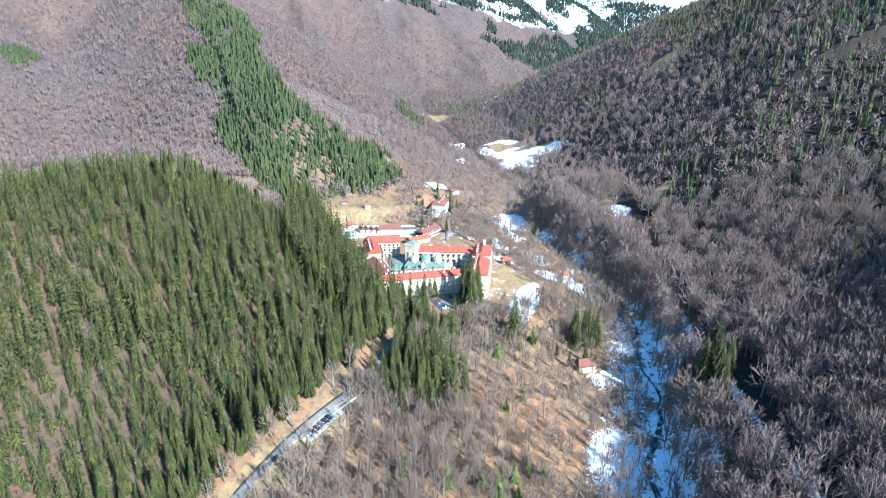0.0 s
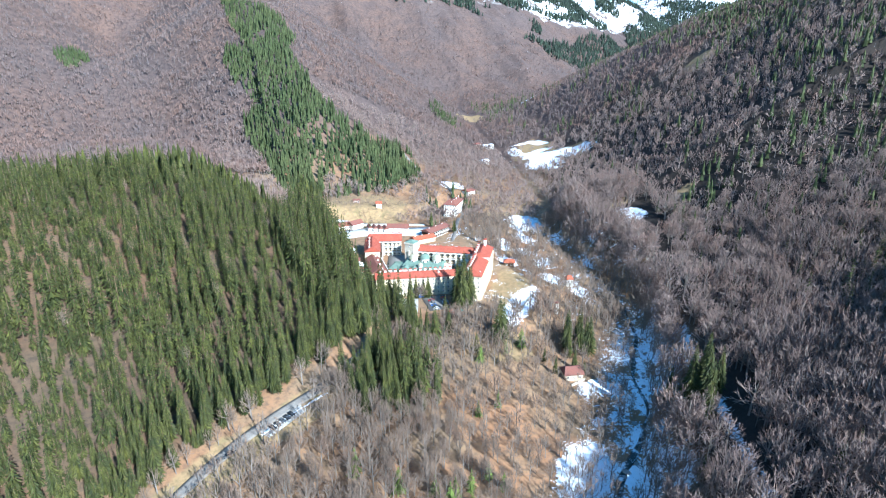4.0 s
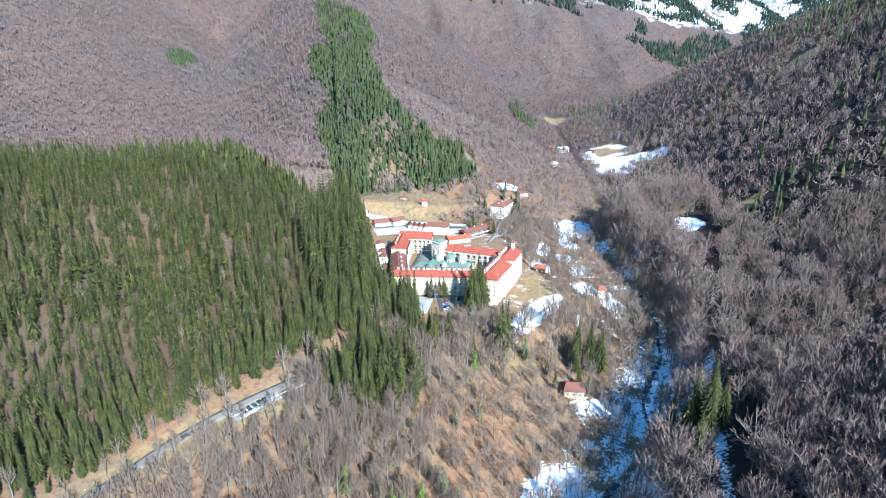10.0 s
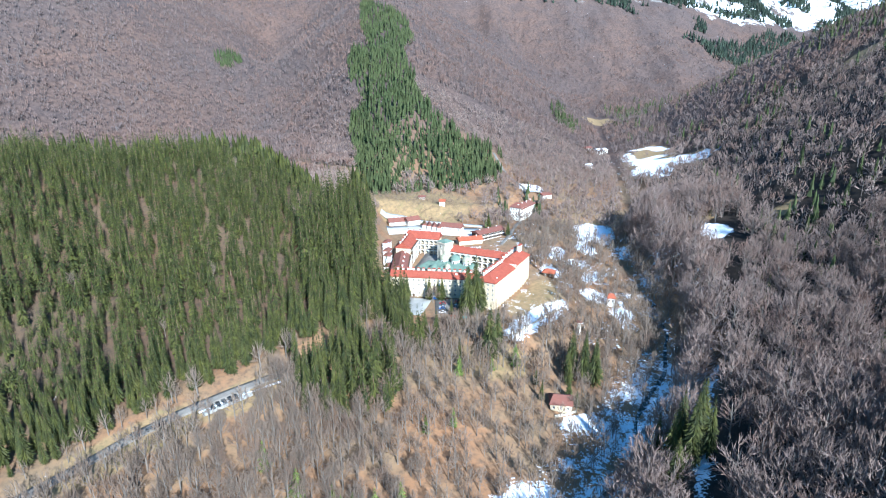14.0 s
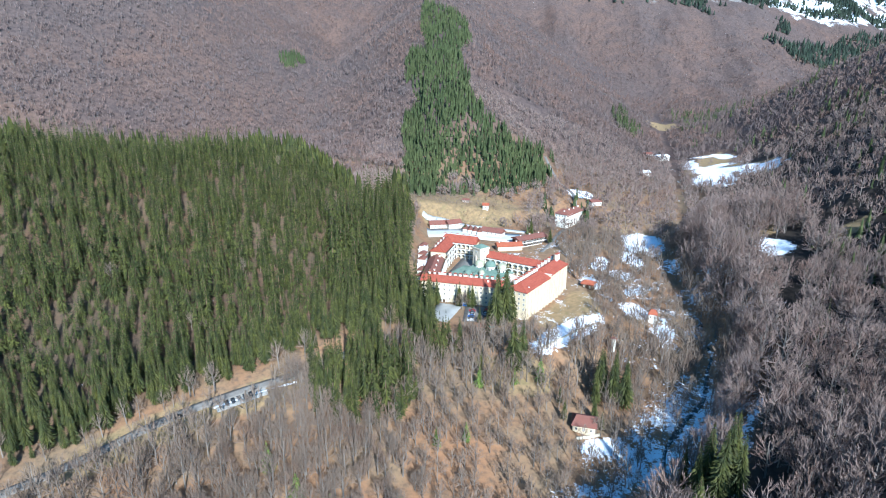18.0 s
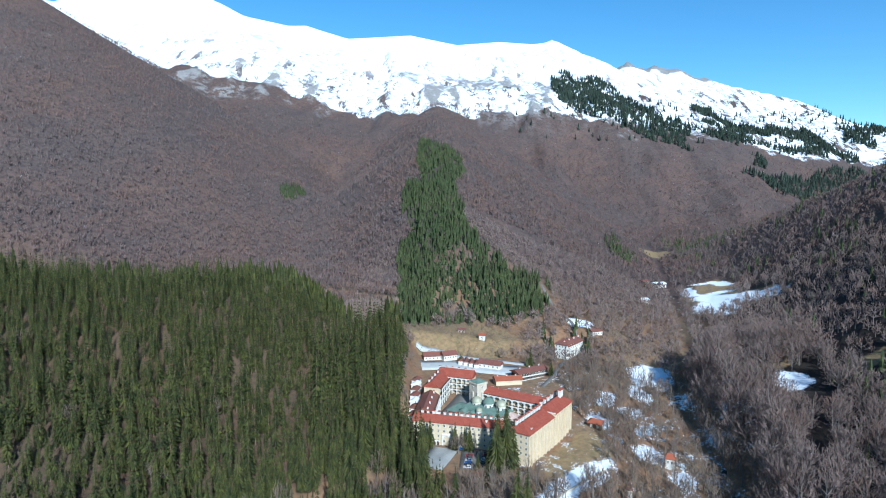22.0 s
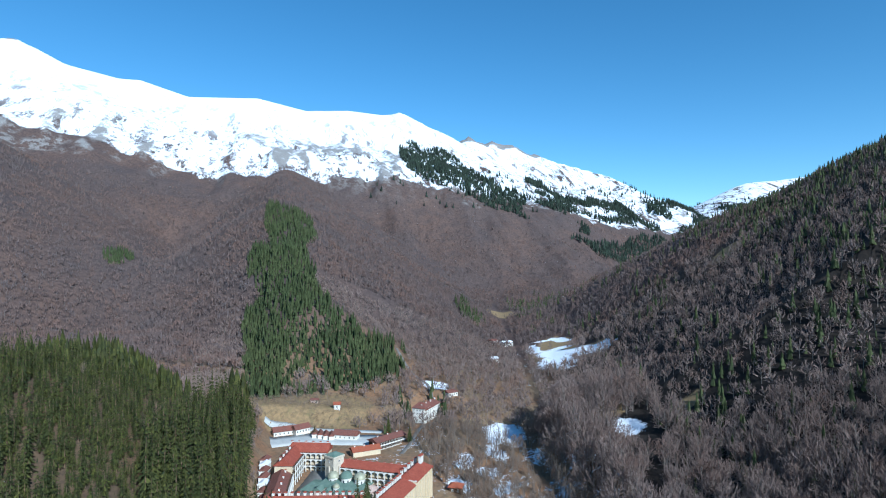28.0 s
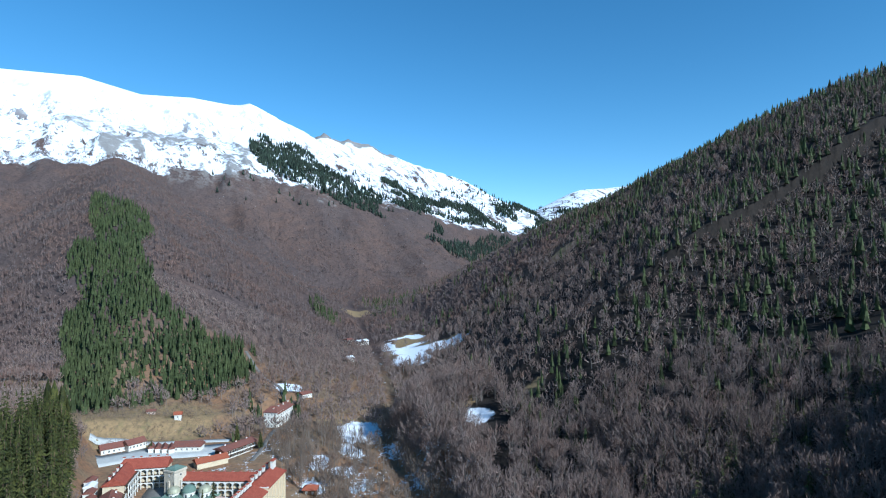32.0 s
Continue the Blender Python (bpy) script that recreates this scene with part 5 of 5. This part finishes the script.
# the gate porch in the west wall
ob = thing("gatehouse", "white arched monastery gate with a curved pediment", "gate", (-3.2, 315.2, -4.4), frame_of((-23, 320.5), (31, 308))[0])
arch = part("arch", arch_shape(5.2, 6.2, 1.2, 1.0, 12), M_white, ob)
part("pediment", fresh_box(-2.9, -0.2, 6.2, 2.9, 1.2, 6.9, 0.15), M_white, ob)
part("door", fresh_box(-1.9, 0.95, 0, 1.9, 1.15, 4.2), M_wood, ob, "dark wooden gate leaves")
for k in range(6):
    a = part("side_arch", arch_shape(2.2, 2.8, 0.6, 0.5, 8), M_white, ob)
    a.matrix_basis = Matrix.Translation((-5 - 2.2 * k, -0.3, 0))
    # dark backing panel that stands in for the shade inside each side arch
    part("shop_front", fresh_box(-5.9 - 2.2 * k, 0.1, 0, -4.1 - 2.2 * k, 0.35, 2.5), M_wood, ob, "dark panel standing in for arch shade")

# buildings behind the monastery
wing("museum_building", "low building with bright orange tiled roof", (50.5, 411), (31, 407.5), 8.5, 1, 7.2, 2.2, 2, 8, tiles=M_roof_orange, category="building", group="rear buildings", chimneys=row(3, 0.5, 0.6, 0.7, 0.2, 0.9))
wing("guest_house", "long dark-balconied guest house with brown roof", (51, 411.5), (74, 425.5), 10, 0.5, 8.6, 2.0, 2, 9, wall=M_wood, tiles=M_roof_old, category="building", group="rear buildings", over=1.2, kind=WINDOW_WIDE, chimneys=row(3, 0.5, 0.6, 0.8, 0.15, 0.85))
ob = thing("balcony_block", "pale slatted balconies along the guest house", "balcony", (51.4, 410.7, 0.5), frame_of((51, 411.5), (74, 425.5))[0])
for k in range(2):
    part("railing", fresh_box(0, -1.2, 2.6 + 2.9 * k, 26.5, -1.05, 3.5 + 2.9 * k), M_white, ob)
    part("deck", fresh_box(0, -1.2, 2.35 + 2.9 * k, 26.5, 0.65, 2.55 + 2.9 * k), M_wood, ob)
for k in range(10):
    part("post", fresh_box(2.9 * k, -1.25, -3, 2.9 * k + 0.2, -1.02, 8.0), M_wood, ob)
SHOPS = [((-24, 463), (-8, 466), 8, 3.4, M_roof_old), ((-7, 461), (4, 466.5), 8, 4.6, M_roof_old), ((21, 445), (38, 437), 8, 3.6, M_roof_old)]
for a, b, d, h, tiles in SHOPS:
    z = ground_z((a[0] + b[0]) / 2, (a[1] + b[1]) / 2)
    wing("farm_building", "low white farm building with weathered red roof", a, b, d, z - 0.3, z + h, 2.9, 1, 5, wall=M_white, tiles=tiles, category="building", group="rear buildings")
for k in range(4):
    a = (5.5 + 4.2 * k, 457.5 - 2.9 * k)
    z = ground_z(*a)
    wing("farm_building", "narrow white gabled farm building with brown roof", (a[0] + 3.2, a[1] - 7), (a[0] + 3.9, a[1] + 2.5), 3.6, z - 0.3, z + 3.2, 1.8, 1, 2, wall=M_white, tiles=M_roof_old, category="building", group="rear buildings", over=0.3)
# the white guest house up the lane
wing("white_guest_house", "tall white guest house with weathered red hipped roof", (90, 478), (99, 471), 13, 2, 15, 3.6, 4, 4, wall=M_white, tiles=M_roof_old, hips=(4, 4), category="house", group="houses", ends=(1,))
wing("white_guest_house", "white rear part of the guest house with gabled red roofs", (100.3, 472), (119, 496), 12, 2, 13.5, 3.2, 3, 8, wall=M_white, tiles=M_roof_old, hips=(2, 3), category="house", group="houses", chimneys=row(4, 0.4, 0.8, 1.0))
wing("summer_house", "open wooden shelter with bright red hipped roof", (86, 339), (92.5, 335.5), 6, ground_z(89, 340) - 0.3, ground_z(89, 340) + 2.9, 2.0, 1, 2, wall=M_wood, tiles=M_roof_orange, hips=(3, 3), category="shelter", group="houses", over=1.0, chimneys=[(0.5, 0.5, 0.5, 0.5)])
wing("chapel", "small white chapel with a red roof beside the stream", (121, 303.5), (125.5, 302), 5, ground_z(124, 305) - 0.3, ground_z(124, 305) + 6.0, 2.4, 1, 2, wall=M_white, tiles=M_roof_orange, hips=(1.5, 1.5), category="chapel", group="houses", over=0.5)
wing("cottage", "derelict cottage with brick-red tiled roof below the slope", (55, 204), (65, 201.5), 9, ground_z(60, 206) - 0.5, ground_z(60, 206) + 3.6, 2.8, 1, 3, wall=M_plaster, tiles=M_roof_old, category="house", group="houses", hips=(2, 0))
wing("hut", "tiny white hut with a red roof on the dry bank", (24, 492), (29, 491), 4.5, ground_z(26, 494) - 0.3, ground_z(26, 494) + 3.4, 1.8, 1, 1, wall=M_white, tiles=M_roof_orange, category="hut", group="houses")
wing("hut", "small brick hut among dry grass", (5, 508), (11, 507), 4, ground_z(8, 510) - 0.3, ground_z(8, 510) + 2.2, 1.2, 1, 2, wall=M_pink, tiles=M_roof_old, category="hut", group="houses")
for a, b, d, h, wallm, tiles, lab in (((292, 800), (310, 806), 12, 6, M_white, M_snow, "pale flat house at the meadow's edge with snowy roof"), ((272, 795), (284, 800), 10, 7, M_wood, M_roof_old, "dark wooden house among bare trees up the valley"),
                                     ((130, 508), (140, 512), 9, 5, M_white, M_roof_old, "small house with red roof above the guest house"), ((236, 690), (246, 693), 8, 4, M_white, M_snow, "small pale hut in the upper valley")):
    z = ground_z(*a)
    wing("house", lab, a, b, d, z - 1, z + h, 2.0, 2 if h > 5 else 1, 4, wall=wallm, tiles=tiles, category="house", group="houses", over=0.6)
z = ground_z(90, 269)
ob = thing("memorial_pillar", "white slender masonry pillar among bare trees", "pillar", (90, 269, z))
part("shaft", fresh_box(-1.1, -0.9, -1, 1.1, 0.9, 8.0, 0.08), M_white, ob)
part("cap", fresh_box(-1.5, -1.3, 8.0, 1.5, 1.3, 8.5, 0.06), M_roof_old, ob)
# low wall below the monastery terrace and by the cottage
ob = ribbon("garden_wall", [(56, 199, 0), (62, 199.5, 0), (68, 203, 0)], 0.7, 1.1, M_stone, "pale stone retaining wall beside the cottage", "wall", thick=1.5)
ribbon("garden_wall", [(48, 256, 0), (62, 268, 0), (84, 290, 0)], 0.7, 0.9, M_stone, "low stone terrace wall along the snowy meadow", "wall", thick=1.2)


# ---- vehicles ----
def car_mesh(paint):
    """One small car pointing along x, built from shaped parts."""
    ob = thing("car", "", "car", group="parked cars")
    bm = bmesh.new()
    prof = [(-2.1, 0.35), (-2.1, 0.85), (-1.95, 0.98), (0.95, 0.98), (1.95, 0.82), (2.1, 0.6), (2.1, 0.35)]
    l = [bm.verts.new((x, -0.86, z)) for x, z in prof]
    r = [bm.verts.new((x, 0.86, z)) for x, z in prof]
    n = len(prof)
    for k in range(n):
        bm.faces.new([l[k], l[(k + 1) % n], r[(k + 1) % n], r[k]])
    bm.faces.new(l)
    bm.faces.new(r)
    part("body", bm, paint, ob)
    bm = bmesh.new()
    lo, hi = [(-1.8, 0.98), (0.95, 0.98)], [(-1.35, 1.45), (0.25, 1.45)]
    v = [bm.verts.new((x, s * (0.8 if z < 1.2 else 0.64), z)) for s in (-1, 1) for x, z in (lo[0], lo[1], hi[1], hi[0])]
    bmesh.ops.convex_hull(bm, input=v)
    part("glasshouse", bm, M_glass, ob, "dark tinted windows")
    part("roof_panel", fresh_box(-1.3, -0.62, 1.43, 0.22, 0.62, 1.5, 0.02), paint, ob)
    wheel = lathe([(0, -0.1), (0.2, -0.1), (0.32, -0.09), (0.32, 0.09), (0.2, 0.1), (0, 0.1)], 12)
    me = mesh_of(wheel, "wheel", M_tyre)
    for x in (-1.35, 1.3):
        for y in (-0.8, 0.8):
            w = under("wheel", me, ob, "", (x, y, 0.32))
            w.matrix_basis = Matrix.Translation((x, y, 0.32)) @ Matrix.Rotation(math.pi / 2, 4, "X")
    for y in (-0.6, 0.6):
        part("headlight", fresh_box(2.0, y - 0.2, 0.62, 2.12, y + 0.2, 0.78), M_lamp, ob)
    return ob


CARS = [car_mesh(p) for p in PAINTS]
CAR_WORDS = ["black car", "dark grey car", "white car", "blue car", "red car", "silver car"]
seen_kinds = set()


def park(kind, x, y, turn, where, lift=0.36):
    m = pose(x, y, ground_z(x, y) + lift, 0, 0, turn)
    if kind in seen_kinds:
        ob = copy_thing(CARS[kind], m)
    else:
        ob = CARS[kind]
        ob.matrix_basis = m
        seen_kinds.add(kind)
    tagged(ob, CAR_WORDS[kind] + " parked " + where)


ribbon("pavement", [(-109, 196.5, 0), (-100, 202.5, 0), (-90, 209, 0)], 7.5, 0.3, M_pale, "pale snowy lay-by beside the mountain road", "pavement")
for k in range(5):
    park(0 if k != 2 else 1, -104.5 + 2.7 * k * 0.83, 198.6 + 2.7 * k * 0.56, -56, "in a row beside the mountain road")
park(0, -123, 189, 40, "at the edge of the mountain road")
park(1, -127, 186.5, 40, "at the edge of the mountain road")
for k in range(7):
    park([0, 1, 5, 2, 0, 4, 1][k], 17 + 0.5 * k, 289 + 2.6 * k, 5, "in the car park below the monastery wall", 0.3)
for k in range(6):
    park([2, 0, 3, 5, 1, 4][k], 8.5 + 0.3 * k, 288 + 2.7 * k, 184, "in the car park below the monastery wall", 0.3)
ob = thing("bus", "blue and white minibus parked before the gate", "bus", (4.5, 309.5, ground_z(4.5, 309.5) + 0.35), radians(-12))
part("body", fresh_box(-3.4, -1.1, 0.4, 3.4, 1.1, 2.2, 0.15), PAINTS[3], ob)
part("roof_panel", fresh_box(-3.3, -1.05, 2.2, 3.3, 1.05, 2.6, 0.15), PAINTS[2], ob, "white roof")
for x in (-2.2, 2.2):
    for y in (-1.0, 1.0):
        w = part("wheel", lathe([(0, -0.14), (0.42, -0.14), (0.42, 0.14), (0, 0.14)], 12), M_tyre, ob)
        w.matrix_basis = Matrix.Translation((x, y, 0.42)) @ Matrix.Rotation(math.pi / 2, 4, "X")
z = ground_z(15, 275)
wing("shed", "small shed with orange tiled roof below the car park", (12.5, 274.5), (17, 273.5), 3.4, z - 0.3, z + 2.6, 1.2, 1, 2, wall=M_wood, tiles=M_roof_orange, category="shed", group="houses", over=0.4)
ob = thing("kiosk", "turquoise tarpaulin stall below the car park", "stall", (20.5, 276, ground_z(20.5, 276)), 0.3)
part("canopy", roof_shape(3.4, 3.0, 0.9, 0.2, 0.6, 0.6, 0.08), car_paint("turquoise tarpaulin", (0.05, 0.35, 0.28)), ob).matrix_basis = Matrix.Translation((-1.7, -1.5, 2.3))
for x in (-1.6, 1.6):
    for y in (-1.4, 1.4):
        part("post", fresh_box(x - 0.06, y - 0.06, -0.3, x + 0.06, y + 0.06, 2.4), M_wood, ob)
